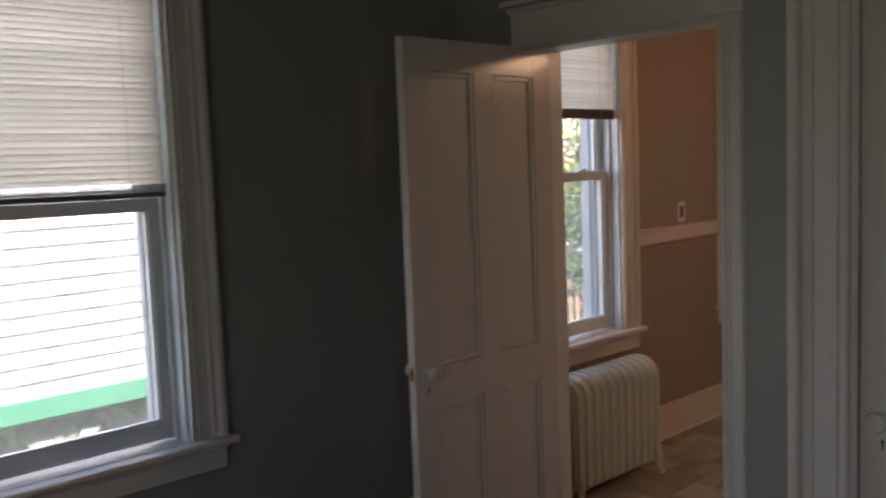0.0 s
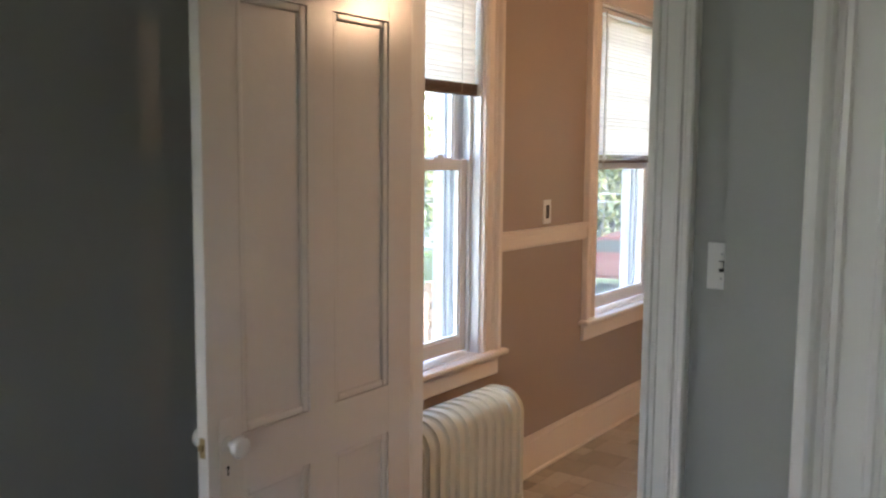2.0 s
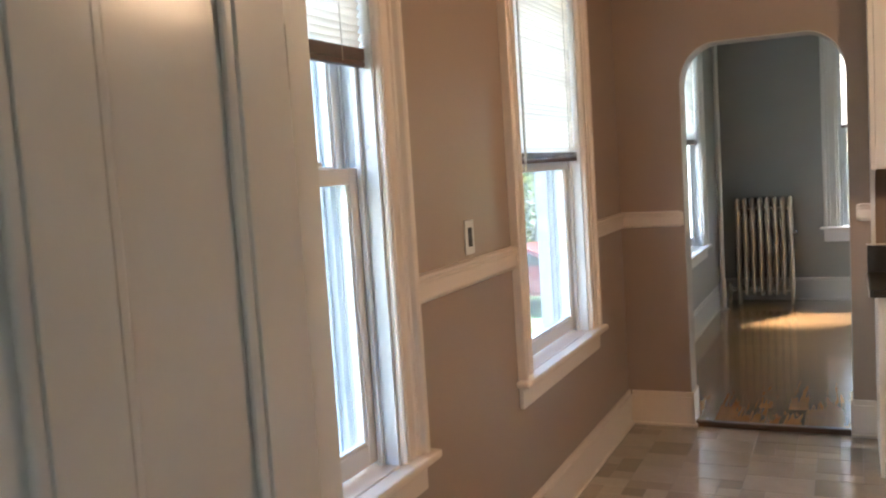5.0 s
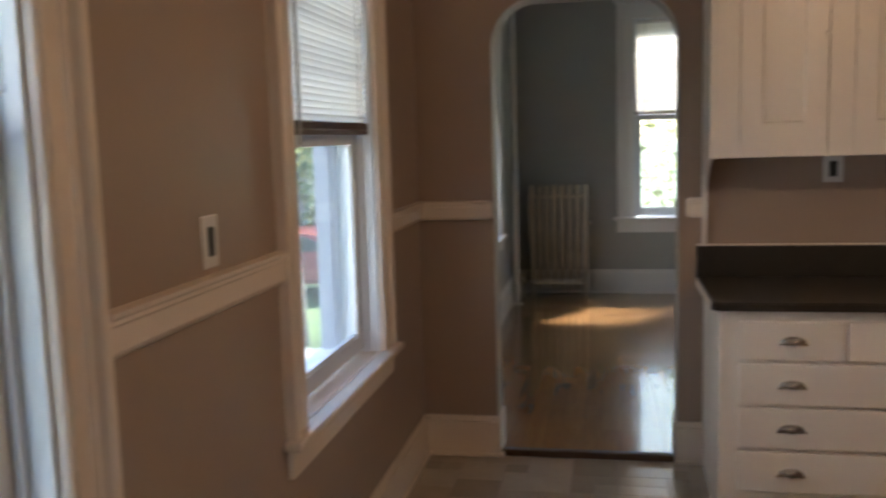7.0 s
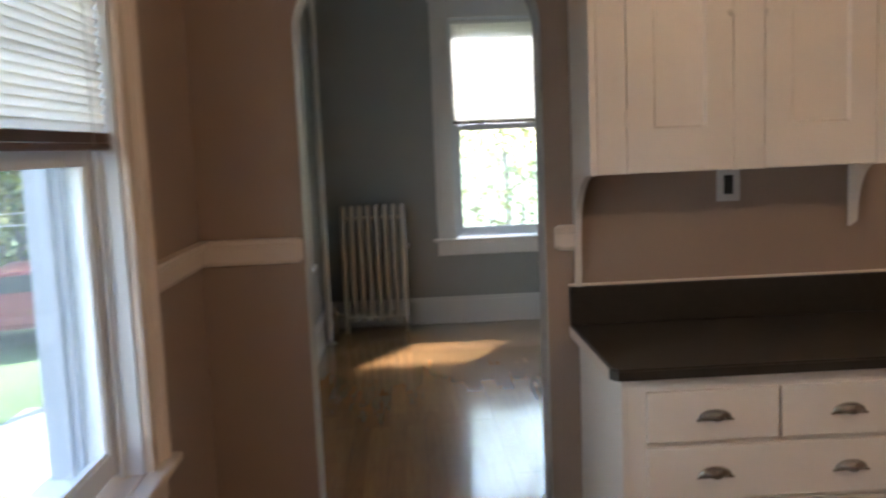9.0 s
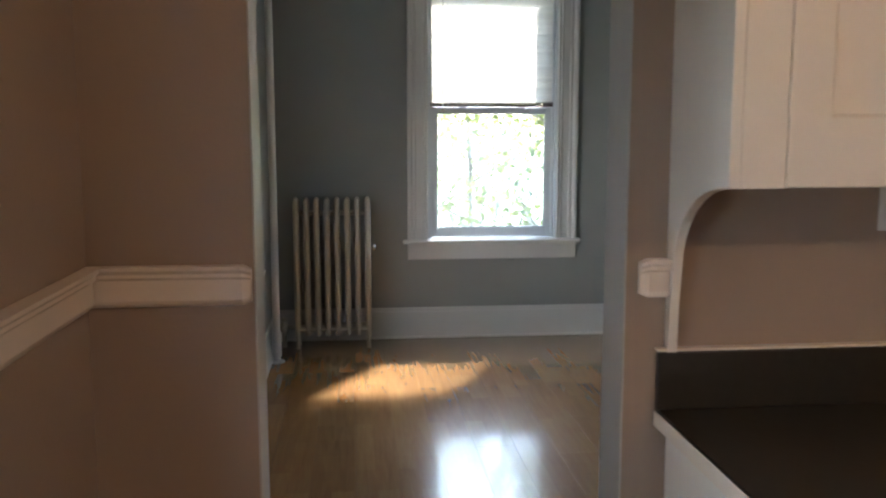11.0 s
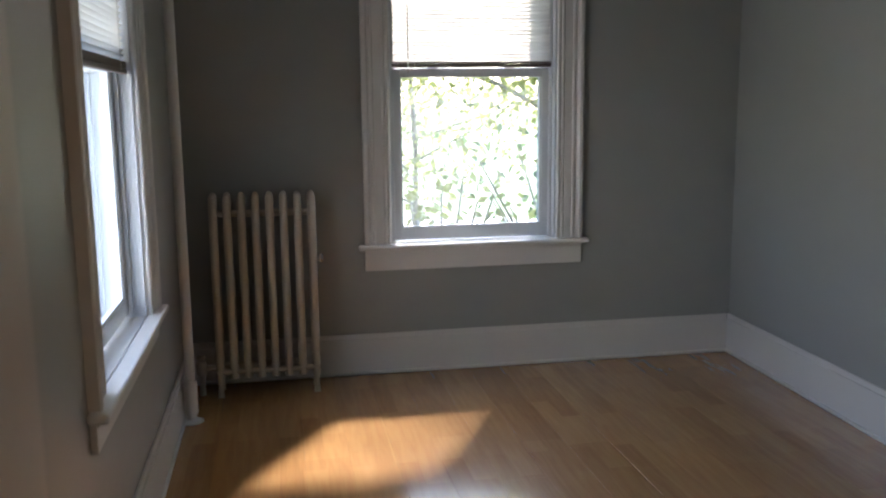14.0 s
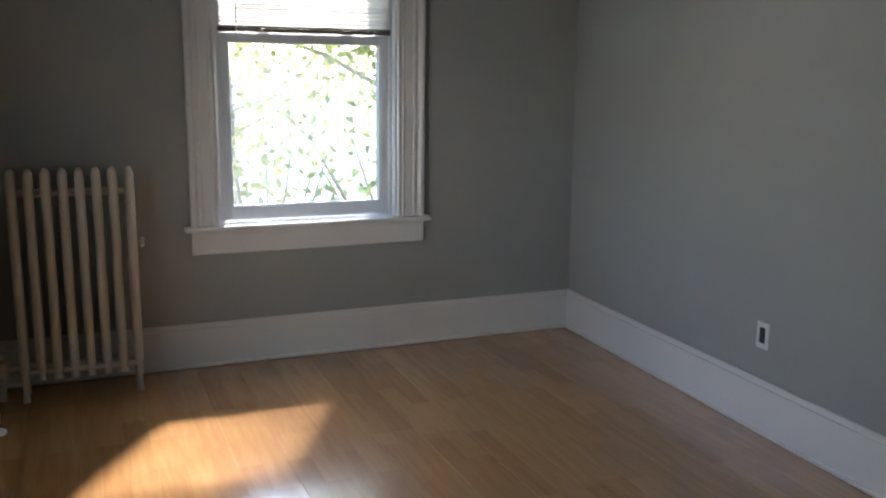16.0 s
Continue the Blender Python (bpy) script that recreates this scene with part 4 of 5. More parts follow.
tube(bm, [(0.1, 7.86, CT + 0.02), (0.1, 7.86, CT + 0.07), (0.1, 7.82, CT + 0.11), (0.1, 7.74, CT + 0.13), (0.1, 7.66, CT + 0.12), (0.1, 7.65, CT + 0.10)], 0.011, 10)
part("spout", bm, CHROME, fc, "", True)

# ---- radiators ----


def kitchen_radiator():
    """Low cast-iron radiator with broad rounded sections."""
    r = empty("kitchen_radiator", None, "low cream cast-iron radiator under the kitchen window", "radiator")
    n, pitch, y0 = 11, 0.066, 4.915
    xb, xf, h = -2.655, -2.410, 0.622

    def section():
        bm = bmesh.new()
        rad = 0.105
        pts = [(xb, 0.09)]
        for i in range(9):
            a = math.pi - (math.pi / 2) * i / 8
            pts.append((xb + rad + rad * math.cos(a), h - rad + rad * math.sin(a)))
        for i in range(9):
            a = math.pi / 2 - (math.pi / 2) * i / 8
            pts.append((xf - rad + rad * math.cos(a), h - rad + rad * math.sin(a)))
        pts += [(xf, 0.09), (xf - 0.03, 0.065), (xb + 0.03, 0.065)]
        extrude(bm, pts, 0.062, Matrix.Translation((0, -0.031, 0)))
        bmesh.ops.bevel(bm, geom=[e for e in bm.edges if abs(e.verts[0].co.y - e.verts[1].co.y) < 1e-5], offset=0.017, segments=3, affect="EDGES", clamp_overlap=True)
        return bm
    me = finish(section(), "section", RADK, True)
    for i in range(n):
        share("section", me, r, Matrix.Translation((0, y0 - 0.025 - i * pitch, 0)))
    for z in (0.14, 0.53):
        bm = bmesh.new()
        cylinder(bm, ((xb + xf) / 2, y0 - 0.03, z), ((xb + xf) / 2, y0 - 0.02 - (n - 1) * pitch, z), 0.03)
        part("hub", bm, RADK, r)
    for i in (0, n - 1):
        for x, s in ((xf, 1), (xb, -1)):
            bm = bmesh.new()
            y = y0 - 0.025 - i * pitch
            tube(bm, [(x - s * 0.02, y, 0.16), (x - s * 0.006, y, 0.09), (x - s * 0.004, y, 0.045), (x + s * 0.010, y, 0.018), (x + s * 0.018, y, 0.0)], [0.026, 0.024, 0.015, 0.014, 0.019], 10)
            part("leg", bm, RADK, r, "", True)
    # near-black plate in place of the end opening's shade
    bm = bmesh.new()
    box(bm, xb + 0.08, y0 - 0.03 - (n - 1) * pitch - 0.038, 0.15, xf - 0.03, y0 - 0.03 - (n - 1) * pitch - 0.030, 0.46, 0.003)
    part("opening_shade", bm, DARK, r, "dark plate standing in for the shaded opening at the radiator's end")
    return r


kitchen_radiator()


def living_radiator():
    r = empty("living_radiator", None, "tall worn cream cast-iron column radiator in the corner", "radiator")
    x0, n, pitch = -2.570, 8, 0.0718
    yf, yb, h = 12.165, 12.315, 1.068
    ym = (yf + yb) / 2

    def section():
        bm = bmesh.new()
        for y in (yf + 0.022, yb - 0.022):
            tube(bm, [(0, y, 0.10), (0, y, 0.16), (0, y, 0.6), (0, y, h - 0.05), (0, y + (0.012 if y < ym else -0.012), h - 0.015), (0, ym, h - 0.001)], [0.022, 0.0205, 0.0205, 0.0205, 0.020, 0.015], 10)
        # extra middle tube, added to block light so the gaps between columns go dark
        tube(bm, [(0, ym, 0.10), (0, ym, h - 0.04)], 0.019, 8)
        tube(bm, [(0, yf + 0.02, 0.12), (0, ym, 0.10), (0, yb - 0.02, 0.12)], 0.022, 8)
        tube(bm, [(0, yf + 0.02, h - 0.12), (0, ym, h - 0.11), (0, yb - 0.02, h - 0.12)], 0.016, 8)
        return bm
    me = finish(section(), "section", RADL, True)
    for i in range(n):
        share("section", me, r, Matrix.Translation((x0 + 0.03 + i * pitch, 0, LFLOOR)))
    for z in (0.145, h - 0.10):
        bm = bmesh.new()
        cylinder(bm, (x0 + 0.012, ym, z + LFLOOR), (x0 + (n - 1) * pitch + 0.048, ym, z + LFLOOR), 0.028 if z < 0.5 else 0.019)
        part("hub", bm, RADL, r, "", True)
    bm = bmesh.new()
    cylinder(bm, (x0 + 0.01, yf + 0.02, 0.135 + LFLOOR), (x0 + (n - 1) * pitch + 0.05, yf + 0.02, 0.135 + LFLOOR), 0.016)
    part("tie_rod", bm, RADL, r, "", True)
    for i in (0, n - 1):
        for y, s in ((yf, -1), (yb, 1)):
            bm = bmesh.new()
            x = x0 + 0.03 + i * pitch
            tube(bm, [(x, y - s * 0.022, 0.13 + LFLOOR), (x, y - s * 0.018, 0.06 + LFLOOR), (x, y - s * 0.006, LFLOOR)], [0.019, 0.013, 0.017], 8)
            part("leg", bm, RADL, r, "", True)
    bm = bmesh.new()
    xe = x0 + (n - 1) * pitch + 0.05
    cylinder(bm, (xe - 0.005, ym, 0.73), (xe + 0.02, ym, 0.73), 0.008)
    lathe(bm, [(0.010, 0), (0.013, 0.01), (0.013, 0.035), (0.006, 0.045)], 10, Matrix.Translation((xe + 0.025, ym, 0.715)))
    part("air_valve", bm, CHROME, r, "small metal air valve", True)
    bm = bmesh.new()
    tube(bm, [(x0 + 0.02, ym, 0.165), (x0 - 0.05, ym, 0.165), (x0 - 0.07, ym, 0.15), (x0 - 0.07, ym, LFLOOR)], 0.017, 8)
    lathe(bm, [(0.025, 0), (0.028, 0.02), (0.028, 0.06), (0.02, 0.075)], 12, Matrix.Translation((x0 - 0.07, ym, 0.13)))
    lathe(bm, [(0.02, 0), (0.024, 0.008), (0.018, 0.02)], 12, Matrix.Translation((x0 - 0.07, ym, 0.215)))
    part("supply_valve", bm, RADL, r, "painted steam valve and pipe", True)
    return r


living_radiator()

# riser pipe in the corner
rp = empty("riser_pipe", None, "white painted heating riser pipe with a floor flange", "pipe")
bm = bmesh.new()
cylinder(bm, (-2.660, 11.83, LFLOOR), (-2.660, 11.83, CEILING), 0.024, seg=20)
part("pipe", bm, WHITE, rp, "", True)
bm = bmesh.new()
lathe(bm, [(0.055, 0), (0.055, 0.004), (0.045, 0.010), (0.028, 0.016), (0.026, 0.02)], 24, Matrix.Translation((-2.660, 11.83, LFLOOR)))
part("flange", bm, WHITE, rp, "", True)
bm = bmesh.new()
lathe(bm, [(0.030, 0), (0.032, 0.01), (0.032, 0.16), (0.028, 0.17)], 20, Matrix.Translation((-2.660, 11.83, LFLOOR + 0.04)))
part("sleeve", bm, WHITE, rp, "", True)

# ---- kitchen ceiling light ----
cf = empty("pendant_light", None, "warm frosted glass pendant light in the kitchen", "lamp")
LAMPX, LAMPY = -0.57, 5.6
bm = bmesh.new()
lathe(bm, [(0.065, 0), (0.065, -0.012), (0.03, -0.03)], 24, Matrix.Translation((LAMPX, LAMPY, CEILING)))
part("canopy", bm, BRASS, cf, "", True)
bm = bmesh.new()
cylinder(bm, (LAMPX, LAMPY, CEILING - 0.02), (LAMPX, LAMPY, 2.56), 0.008, seg=10)
lathe(bm, [(0.03, 0), (0.04, -0.02), (0.05, -0.05)], 20, Matrix.Translation((LAMPX, LAMPY, 2.57)))
part("stem", bm, BRASS, cf, "", True)
bm = bmesh.new()
lathe(bm, [(0.045, 0.09), (0.07, 0.07), (0.092, 0.03), (0.095, -0.01), (0.08, -0.05), (0.045, -0.08), (0.012, -0.09)], 28, Matrix.Translation((LAMPX, LAMPY, 2.43)))
part("shade", bm, lamp_material("lamp_glow", (1.0, 0.64, 0.35), 10.5), cf, "glowing frosted glass shade", True)

# ---- outdoors ----
GZ = -0.9
bm = bmesh.new()
bmesh.ops.create_grid(bm, x_segments=60, y_segments=60, size=300)
for v in bm.verts:
    v.co.z = GZ + (0.0 if v.co.length < 25 else 0.6 * noise.noise(v.co * 0.02))
tagged(part("ground", bm, GRASS), "green spring lawn round the house", "ground", kind="structure")
boxes("pavement", PAVE, [(-5.9, 11.0, GZ - 0.05, -3.3, 13.6, GZ + 0.03)], "pale concrete driveway slab beside the house", "pavement", 0.01)
boxes("road", PAVE, [(-60, 21.0, GZ - 0.1, 40, 26.0, GZ + 0.02)], "pale worn road in front of the yard", "road")
boxes("house_foundation", STONE, [(WX - TH - 0.02, -1.8, GZ - 0.1, 2.5, LY1 + TH + 0.02, -0.1)], "stone foundation under the rooms", "foundation")

# neighbour with clapboards
nb = empty("neighbour_house", None, "white clapboard house with green skirt board next door", "house")
NX = -6.6
bm = bmesh.new()
box(bm, -14, -7, 0.08, NX - 0.02, 4.7, 5.6)
part("wall", bm, SIDING, nb)
bm = bmesh.new()
extrude(bm, [(0, 5.5), (-7.9, 5.5), (-3.95, 8.2)], 12.4, Matrix.Translation((NX + 0.25, -7.3, 0)))
part("roof", bm, ROOF, nb)
bm = bmesh.new()
box(bm, NX - 0.06, -7, -0.085, NX + 0.03, 4.72, 0.075, 0.005)
part("skirt_board", bm, GREEN, nb, "green painted skirt board")
bm = bmesh.new()
box(bm, NX - 0.03, 4.66, 0.08, NX + 0.03, 4.76, 5.5, 0.004)
part("corner_board", bm, SIDING, nb)
bm = bmesh.new()
vs = box(bm, 0, -7, 0, 0.032, 4.66, 0.135, 0.0)
for v in bm.verts:
    if v.co.z > 0.1 and v.co.x > 0.01:
        v.co.x = 0.006
me = finish(bm, "clapboard", SIDING)
for i in range(40):
    share("clapboard", me, nb, Matrix.Translation((NX - 0.02, 0, 0.078 + 0.125 * i)))
rnd = random.Random(5)


def rock_mesh(seed, flat=0.7):
    bm = bmesh.new()
    bmesh.ops.create_icosphere(bm, subdivisions=2, radius=0.5)
    off = Vector((seed * 7.1, seed * 3.3, 0))
    for v in bm.verts:
        v.co *= 1 + 0.5 * noise.noise(v.co * 2.1 + off)
        v.co.z *= flat
    return finish(bm, "stone", STONE, False)


ROCKS = [rock_mesh(i) for i in range(7)]
bm = bmesh.new()
box(bm, -13.9, -6.9, GZ - 0.2, NX - 0.12, 4.6, 0.0)
fnd = part("foundation", bm, STONE, nb, "rubble stone foundation")
for i in range(90):
    y, z = rnd.uniform(1.0, 4.6), rnd.uniform(GZ, -0.14)
    s = rnd.uniform(0.18, 0.38)
    share("stone", ROCKS[i % 7], fnd, Matrix.Translation((NX - 0.14, y, z)) @ Matrix.Rotation(rnd.uniform(0, 6), 4, "X") @ Matrix.Diagonal((s * 0.5, s * 1.3, s, 1)))

# rockery
rk = empty("rockery", None, "bank of pale rough stones in the yard", "rock bank")
for i in range(290):
    x, y = rnd.uniform(-6.2, -4.2), rnd.uniform(4.6, 10.2)
    s = rnd.uniform(0.16, 0.42)
    h = 0.03 + 0.45 * min(1.0, max(0, (-4.2 - x) / 1.3))
    share("stone", ROCKS[i % 7], rk, Matrix.Translation((x, y, GZ + h)) @ Euler((rnd.uniform(-0.4, 0.4), rnd.uniform(-0.4, 0.4), rnd.uniform(0, 6))).to_matrix().to_4x4() @ Matrix.Diagonal((s, s * rnd.uniform(0.7, 1.2), s * rnd.uniform(0.6, 1.0), 1)))

bm = bmesh.new()
extrude(bm, [(-7.4, GZ - 0.1), (-4.3, GZ - 0.1), (-4.3, GZ), (-5.4, GZ + 0.4), (-6.4, GZ + 0.42), (-7.4, GZ + 0.02)], 5.9, Matrix.Translation((0, 4.9, 0)))
part("bank", bm, GRASS, rk, "grassy earth bank")

# picket fences


def picket_fence(a, b, label, h=0.95, base=GZ):
    a, b = Vector((*a, base)), Vector((*b, base))
    d = b - a
    f = empty("picket_fence", Matrix.Translation(a) @ Matrix.Rotation(math.atan2(d.y, d.x), 4, "Z"), label, "fence", group="picket fences")
    ln = d.length
    bm = bmesh.new()
    o = [(-0.032, 0.05), (0.032, 0.05), (0.032, h - 0.05), (0, h), (-0.032, h - 0.05)]
    extrude(bm, o, 0.018)
    me = finish(bm, "picket", FENCEWOOD)
    n = int(ln / 0.135)
    for i in range(n):
        share("picket", me, f, Matrix.Translation((0.07 + i * ln / n, -0.03, rnd.uniform(-0.02, 0.02))) @ Matrix.Rotation(rnd.uniform(-0.02, 0.02), 4, "Y"))
    for z in (0.25, h - 0.22):
        bm = bmesh.new()
        box(bm, 0, -0.01, z, ln, 0.03, z + 0.08, 0.004)
        part("rail", bm, FENCEWOOD, f)
    bm = bmesh.new()
    box(bm, -0.045, 0.03, -0.1, 0.045, 0.12, h + 0.06, 0.006)
    me = finish(bm, "post", FENCEWOOD)
    for i in range(int(ln / 2.2) + 1):
        share("post", me, f, Matrix.Translation((i * 2.2, 0, 0)))


picket_fence((-6.1, 5.0), (-6.1, 10.6), "low weathered brown picket fence behind the stones", h=0.68, base=GZ + 0.40)
picket_fence((-6.1, 11.2), (-15.0, 12.6), "low weathered brown picket fence across the lawn", h=0.72)

# trees


def leaf_cloud(name, parent, mat, centres, size, per, spread, seed):
    g = np.random.default_rng(seed)
    c = np.repeat(np.array(centres), per, axis=0)
    p = c + g.normal(0, spread, (len(c), 3))
    s = g.uniform(0.6, 1.3, len(p))[:, None] * size
    u = g.normal(0, 1, (len(p), 3))
    u /= np.linalg.norm(u, axis=1)[:, None]
    w = np.cross(u, g.normal(0, 1, (len(p), 3)))
    w /= np.linalg.norm(w, axis=1)[:, None]
    v = np.stack([p - u * s, p + w * s * 0.55, p + u * s, p - w * s * 0.55], 1).reshape(-1, 3)
    me = bpy.data.meshes.new(name)
    me.from_pydata(v.tolist(), [], [(i, i + 1, i + 2, i + 3) for i in range(0, len(v), 4)])
    me.materials.append(mat)
    ob = new(name, me)
    ob.parent = parent
    ob["kind"] = "stuff"
    return ob


def tree(x, y, h, label, seed, leaf=LEAF, size=0.055, per=16, spread=0.28, crown0=0.3, limbs=11, lean=0.0, r=0.13):
    t = empty("tree", Matrix.Translation((x, y, GZ)), label, "tree", group="yard trees")
    g = random.Random(seed)
    bm = bmesh.new()
    tips = []
    trunk = [Vector((lean * k * h * 0.2 + g.uniform(-0.06, 0.06), g.uniform(-0.06, 0.06), h * 0.85 * k)) for k in (0, 0.2, 0.4, 0.6, 0.8, 1.0)]
    tube(bm, trunk, [r, r * 0.85, r * 0.7, r * 0.5, r * 0.3, r * 0.12], 8)
    for i in range(limbs):
        k = crown0 + (1 - crown0) * i / limbs
        base = trunk[0].lerp(trunk[-1], k)
        a = g.uniform(0, 6.28)
        ln = h * g.uniform(0.22, 0.42) * (1.15 - 0.6 * k)
        d = Vector((math.cos(a), math.sin(a), g.uniform(0.15, 0.7))).normalized()
        pts = [base, base + d * ln * 0.5 + Vector((0, 0, g.uniform(-0.1, 0.15))), base + d * ln]
        tube(bm, pts, [r * 0.35 * (1.1 - k * 0.6), r * 0.2, r * 0.06], 6)
        tips += [pts[1], pts[2]]
        for j in range(4):
            q = pts[1].lerp(pts[2], g.uniform(-0.3, 0.9))
            e = q + Vector((g.uniform(-1, 1), g.uniform(-1, 1), g.uniform(-0.3, 0.7))) * ln * 0.42
            tube(bm, [q, q.lerp(e, 0.5) + Vector((0, 0, 0.05)), e], [r * 0.09, r * 0.06, r * 0.02], 4)
            tips += [e, q.lerp(e, 0.6)]
    part("trunk", bm, BARK, t, "", True)
    leaf_cloud("crown", t, leaf, [tuple(p) for p in tips], size, per, spread, seed)
    return t


tree(1.15, 16.4, 7.2, "leafy spring tree that shades the living room window", 3, size=0.05, per=90, spread=0.38, crown0=0.3, limbs=20)
tree(-2.7, 18.0, 6.6, "half-bare spring tree seen through the living room window", 4, size=0.045, per=48, spread=0.42, crown0=0.26, limbs=14, r=0.07)
tree(-0.3, 20.0, 6.0, "half-bare spring tree with yellow-green leaves", 5, size=0.048, per=48, spread=0.42, crown0=0.2, limbs=13, r=0.07)
tree(-5.55, 13.8, 7.5, "grey-trunked garden tree in pale spring leaf beside the driveway", 6, size=0.05, per=26, spread=0.4, crown0=0.36, limbs=13, r=0.10)
tree(-10.2, 18.6, 6.0, "low-hanging leafy tree beside the parked car", 15, size=0.06, per=70, spread=0.42, crown0=0.3, limbs=16, r=0.09)
tree(-5.4, 23.5, 9.0, "dense leafy tree beyond the lawn", 13, size=0.085, per=60, spread=0.55, crown0=0.05, limbs=18)
tree(-8.0, 25.5, 9.5, "dense dark green tree beyond the lawn", 14, leaf=LEAFDARK, size=0.09, per=60, spread=0.6, crown0=0.05, limbs=18)
tree(-10.0, 19.0, 8.0, "tall leafy tree behind the lawn", 7, size=0.08, per=30, spread=0.55, crown0=0.12, limbs=15)
tree(-11.5, 14.0, 6.0, "half-bare spring tree behind the fence", 8, size=0.05, per=9, spread=0.3, crown0=0.25, limbs=13)
tree(-14.5, 11.0, 7.5, "half-bare grey tree behind the fence", 9, size=0.05, per=7, spread=0.35, crown0=0.2, limbs=14)
tree(-18.0, 16.0, 9.0, "large half-bare tree in the distance", 10, size=0.07, per=9, spread=0.5, crown0=0.2, limbs=15)
tree(-17.0, 23.0, 9.0, "large leafy tree in the distance", 11, size=0.09, per=26, spread=0.6, crown0=0.1, limbs=15)
tree(-9.2, 9.6, 4.2, "slim pale birch beside the fence", 12, size=0.04, per=6, spread=0.25, crown0=0.5, limbs=8, r=0.07)


def shrub(x, y, h, label, seed, leaf=LEAFDARK, n=26, per=40):
    s = empty("shrub", Matrix.Translation((x, y, GZ)), label, "shrub", group="yard shrubs")
    g = random.Random(seed)
    bm = bmesh.new()
    tips = []
    for i in range(n):
        a = g.uniform(0, 6.28)
        e = Vector((math.cos(a) * h * g.uniform(0.1, 0.7), math.sin(a) * h * g.uniform(0.1, 0.7), h * g.uniform(0.3, 1.0)))
        tube(bm, [(0, 0, 0), tuple(e * 0.5 + Vector((0, 0, 0.1))), tuple(e)], [0.03, 0.02, 0.006], 5)
        tips += [tuple(e), tuple(e * 0.7), tuple(e * 0.45)]
    part("stems", bm, BARK, s)
    leaf_cloud("foliage", s, leaf, tips, 0.05, per, 0.16 * h, seed)


shrub(-0.9, 14.9, 1.9, "yellow-green shrub under the living room window", 21, LEAF, 24, 20)
shrub(0.5, 15.1, 2.1, "dark green shrub under the living room window", 22, LEAFDARK, 24, 12)
shrub(-2.2, 15.0, 1.9, "yellow-green shrub beside the living room window", 23, LEAF, 24, 18)
shrub(-9.5, 12.6, 1.6, "grey-green shrub on the lawn", 24, LEAFDARK, 20, 12)
shrub(-12.0, 10.5, 1.9, "half-bare shrub behind the fence", 25, LEAF, 26, 8)
shrub(-9.0, 16.6, 2.2, "bright green shrub by the car", 26, LEAF, 26, 30)
shrub(-13.5, 17.0, 2.4, "dark green shrub in the distance", 27)


def bare_bush_bank():
    """Far brush that closes the view behind the yard."""
    w = empty("brush_bank", None, "brown and green spring brush in the distance", "brush", kind="stuff")
    g = random.Random(31)
    bm = bmesh.new()
    tips = []
    for i in range(320):
        x, y = g.uniform(-34, -15), g.uniform(4, 36)
        b = Vector((x, y, GZ))
        e = b + Vector((g.uniform(-0.8, 0.8), g.uniform(-0.8, 0.8), g.uniform(1.8, 4.2)))
        tube(bm, [b, b.lerp(e, 0.5) + Vector((g.uniform(-0.2, 0.2), 0, 0)), e], [0.04, 0.025, 0.006], 4)
        tips += [tuple(b.lerp(e, k)) for k in (0.4, 0.7, 1.0)]
    part("stems", bm, BARK, w)
    leaf_cloud("foliage", w, LEAF, tips, 0.10, 14, 0.5, 31)


bare_bush_bank()

# washing line from the garden tree
wl = empty("washing_line", Matrix.Translation((-5.6, 13.8, GZ)), "two thin grey washing lines tied between garden trees", "washing line")
for z in (1.86, 1.98):
    bm = bmesh.new()
    tube(bm, [Vector((0, 0, z)), Vector((-1.5, 0.05, z - 0.04)), Vector((-3.0, 0.1, z - 0.06)), Vector((-4.5, 0.15, z - 0.04)), Vector((-5.9, 0.2, z))], 0.006, 6)
    part("cord", bm, CORD, wl)


def thicket():
    """Pale spring foliage that fills the view behind the parked car."""
    w = empty("thicket", None, "hazy pale green spring thicket behind the parked car", "brush", kind="stuff")
    g = random.Random(41)
    bm = bmesh.new()
    tips = []
    for i in range(150):
        b = Vector((g.uniform(-18.5, -8.0), g.uniform(26.8, 31), GZ))
        e = b + Vector((g.uniform(-1.2, 1.2), g.uniform(-1, 1), g.uniform(3.5, 9.0)))
        tube(bm, [b, b.lerp(e, 0.5) + Vector((g.uniform(-0.4, 0.4), 0, 0)), e], [0.06, 0.035, 0.008], 4)
        tips += [tuple(b.lerp(e, k)) for k in (0.15, 0.4, 0.65, 0.85, 1.0)]
    part("stems", bm, BARK, w)
    leaf_cloud("foliage", w, LEAF, tips, 0.12, 44, 0.65, 41)


thicket()

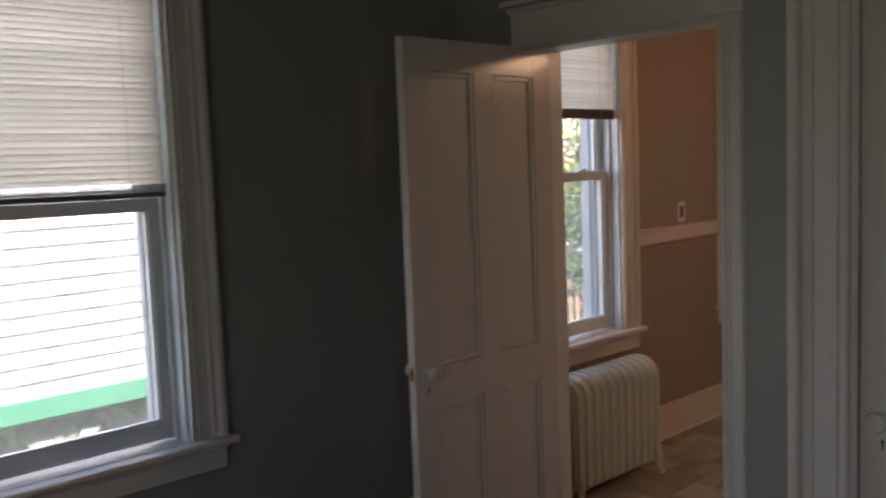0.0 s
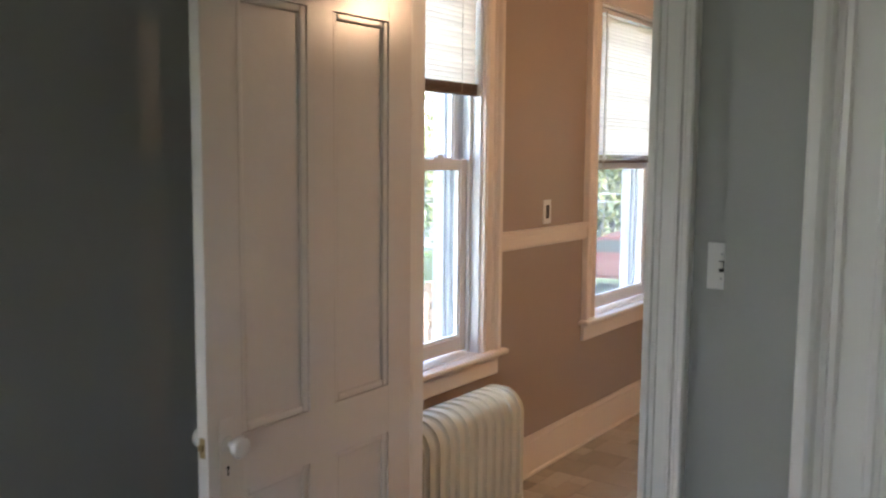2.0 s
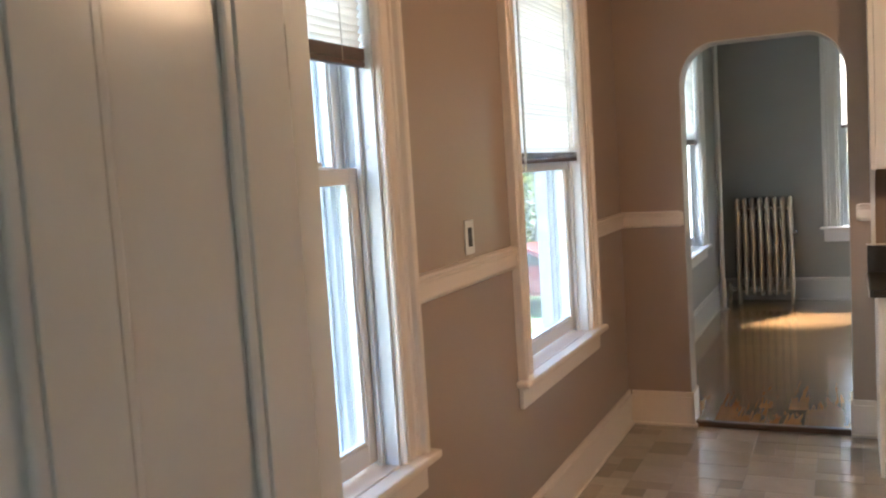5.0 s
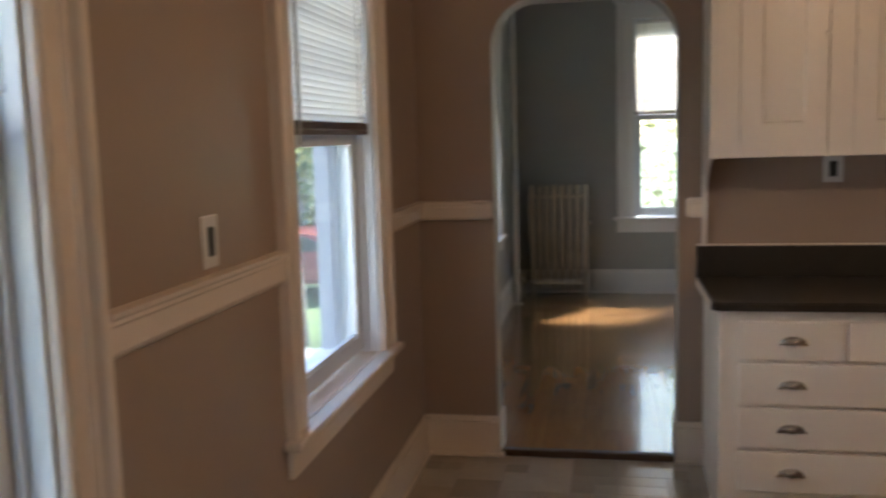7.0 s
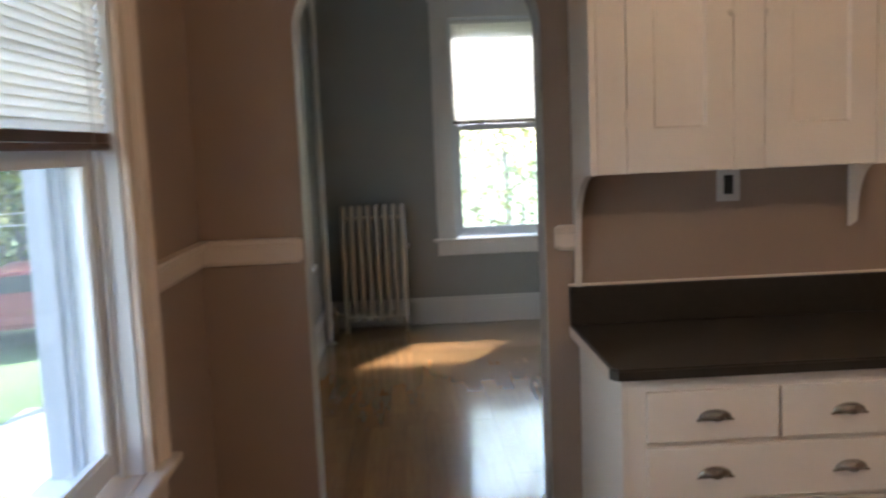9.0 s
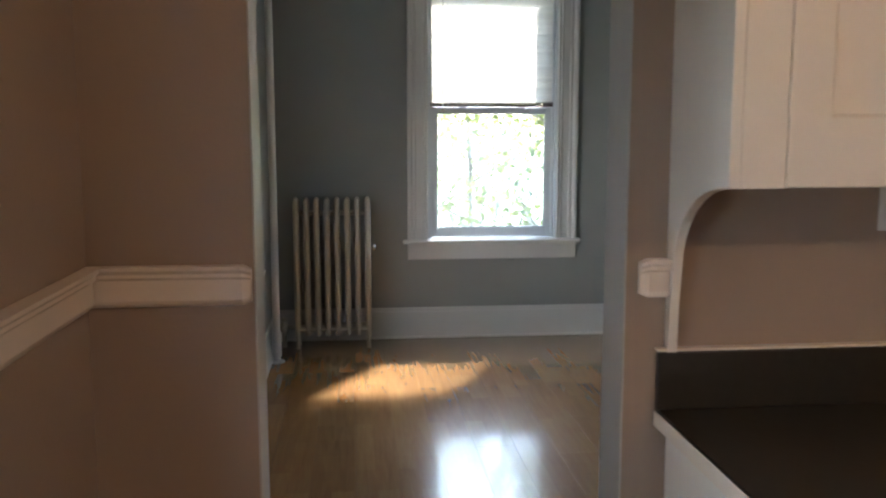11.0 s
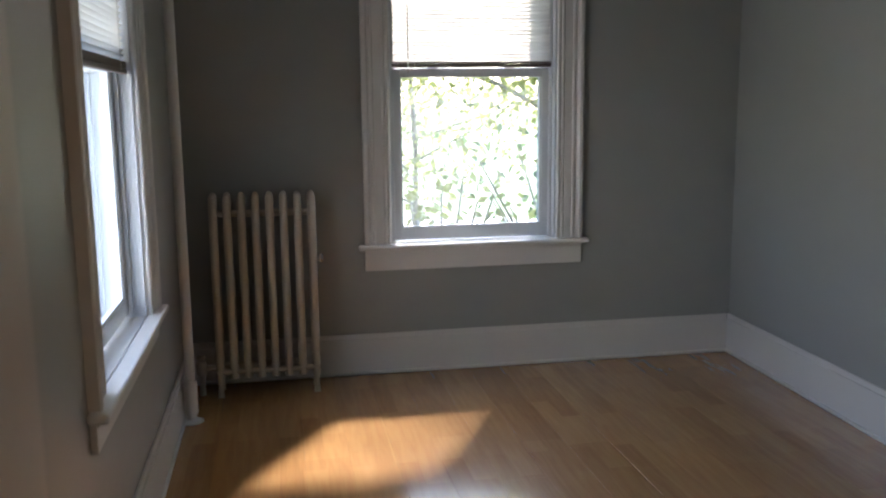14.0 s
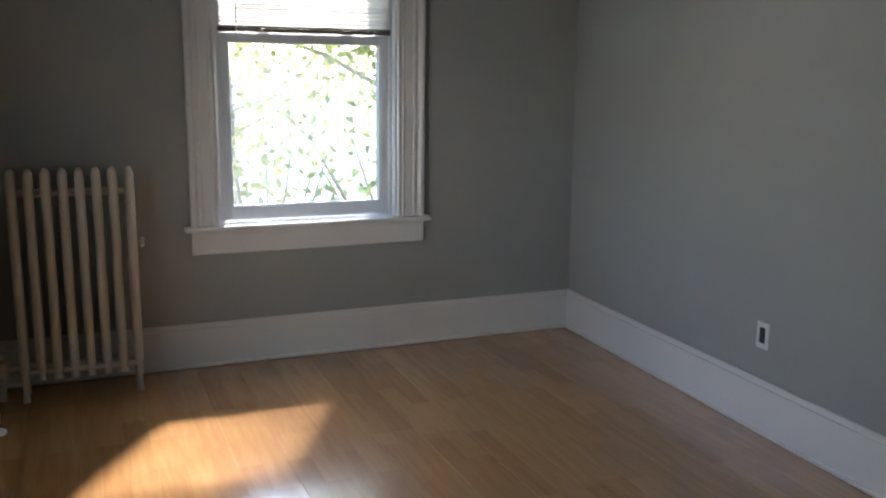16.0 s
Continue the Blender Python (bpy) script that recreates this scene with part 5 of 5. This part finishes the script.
# red car
car = empty("parked_car", pose(-7.3, 17.4, GZ, 0, 0, 12), "low red car parked on the lawn", "car")
bm = bmesh.new()
prof = [(-2.1, 0.28), (-2.1, 0.60), (-1.5, 0.70), (-0.95, 0.73), (-0.45, 1.03), (0.75, 1.06), (1.35, 0.77), (2.05, 0.70), (2.12, 0.48), (2.05, 0.26)]
extrude(bm, prof, 1.64, Matrix.Translation((0, -0.82, 0)))
bmesh.ops.bevel(bm, geom=[e for e in bm.edges if abs(e.verts[0].co.y - e.verts[1].co.y) < 0.01], offset=0.07, segments=3, affect="EDGES")
part("body", bm, REDPAINT, car, "", True)
for s in (-1, 1):
    bm = bmesh.new()
    extrude(bm, [(-0.82, 0.76), (-0.42, 0.99), (0.70, 1.02), (1.15, 0.79)], 0.012, Matrix.Translation((0, s * 0.822 - 0.006, 0)))
    part("side_window", bm, DARK, car)
    for x in (-1.3, 1.3):
        bm = bmesh.new()
        lathe(bm, [(0.2, 0), (0.31, 0.01), (0.32, 0.05), (0.32, 0.16), (0.31, 0.2), (0.2, 0.21)], 20, Matrix.Translation((x, s * 0.74 - 0.1, 0.32)) @ Matrix.Rotation(radians(-90), 4, "X"))
        wh = part("tyre", bm, TYRE, car, "", True)
        bm = bmesh.new()
        lathe(bm, [(0.19, 0), (0.19, 0.01), (0.05, 0.02)], 16, Matrix.Translation((x, s * (0.74 + 0.11), 0.32)) @ Matrix.Rotation(radians(-90 * s), 4, "X"))
        part("rim", bm, STEEL, wh, "", True)

# ---- floor pieces ----
rnd = random.Random(77)


def tile_mesh(w, h):
    bm = bmesh.new()
    g = 0.0016
    box(bm, g, g, -0.0025, w - g, h - g, 0.0, 0.0008)
    return finish(bm, "tile", VTILE)


U = 0.105
TILES = {(a, b): tile_mesh(a * U, b * U) for a in (1, 2, 3) for b in (1, 2)}
taken = set()
nx, ny = int((1.3 - WX) / U), int((7.93 - 3.94) / U)
far = bmesh.new()
count = 0
for j in range(ny - 1, -1, -1):
    for i in range(nx):
        if (i, j) in taken:
            continue
        opts = [(a, b) for a, b in ((3, 2), (2, 2), (2, 1), (1, 1), (1, 2), (2, 2), (1, 1)) if i + a <= nx and j - b + 1 >= 0 and all((i + p, j - q) not in taken for p in range(a) for q in range(b))]
        a, b = rnd.choice(opts)
        for p in range(a):
            for q in range(b):
                taken.add((i + p, j - q))
        x, y = WX + i * U, 3.94 + (j - b + 1) * U
        if x < -1.38 and count < 300:
            share("tile", TILES[a, b], floor_k, Matrix.Translation((x, y, 0)))
            count += 1
        else:
            box(far, x + 0.0016, y + 0.0016, -0.0025, x + a * U - 0.0016, y + b * U - 0.0016, 0.0)
ft = part("tile_rest", far, VTILE, floor_k)
ft["kind"] = "stuff"

bm = bmesh.new()
box(bm, 0.0002, 0.0002, -0.008, 0.1948, 1.2848, 0.0, 0.0004)
PLANKMESH = finish(bm, "plank", PLANK)
bm = bmesh.new()
PW = 0.195
y_end = LY1
i = 0
x = WX
while x < LX1 - 0.001:
    w = min(PW, LX1 - x)
    y = 7.985 - rnd.uniform(0, 1.1)
    while y < LY1 - 0.001:
        a, b = max(y, 7.985), min(y + 1.285, LY1)
        if b - a > 0.02:
            share("plank", PLANKMESH, floor_l, Matrix.Translation((x, a, LFLOOR)) @ Matrix.Diagonal((w / PW, (b - a) / 1.285, 1, 1)))
        y += 1.285
    x += PW
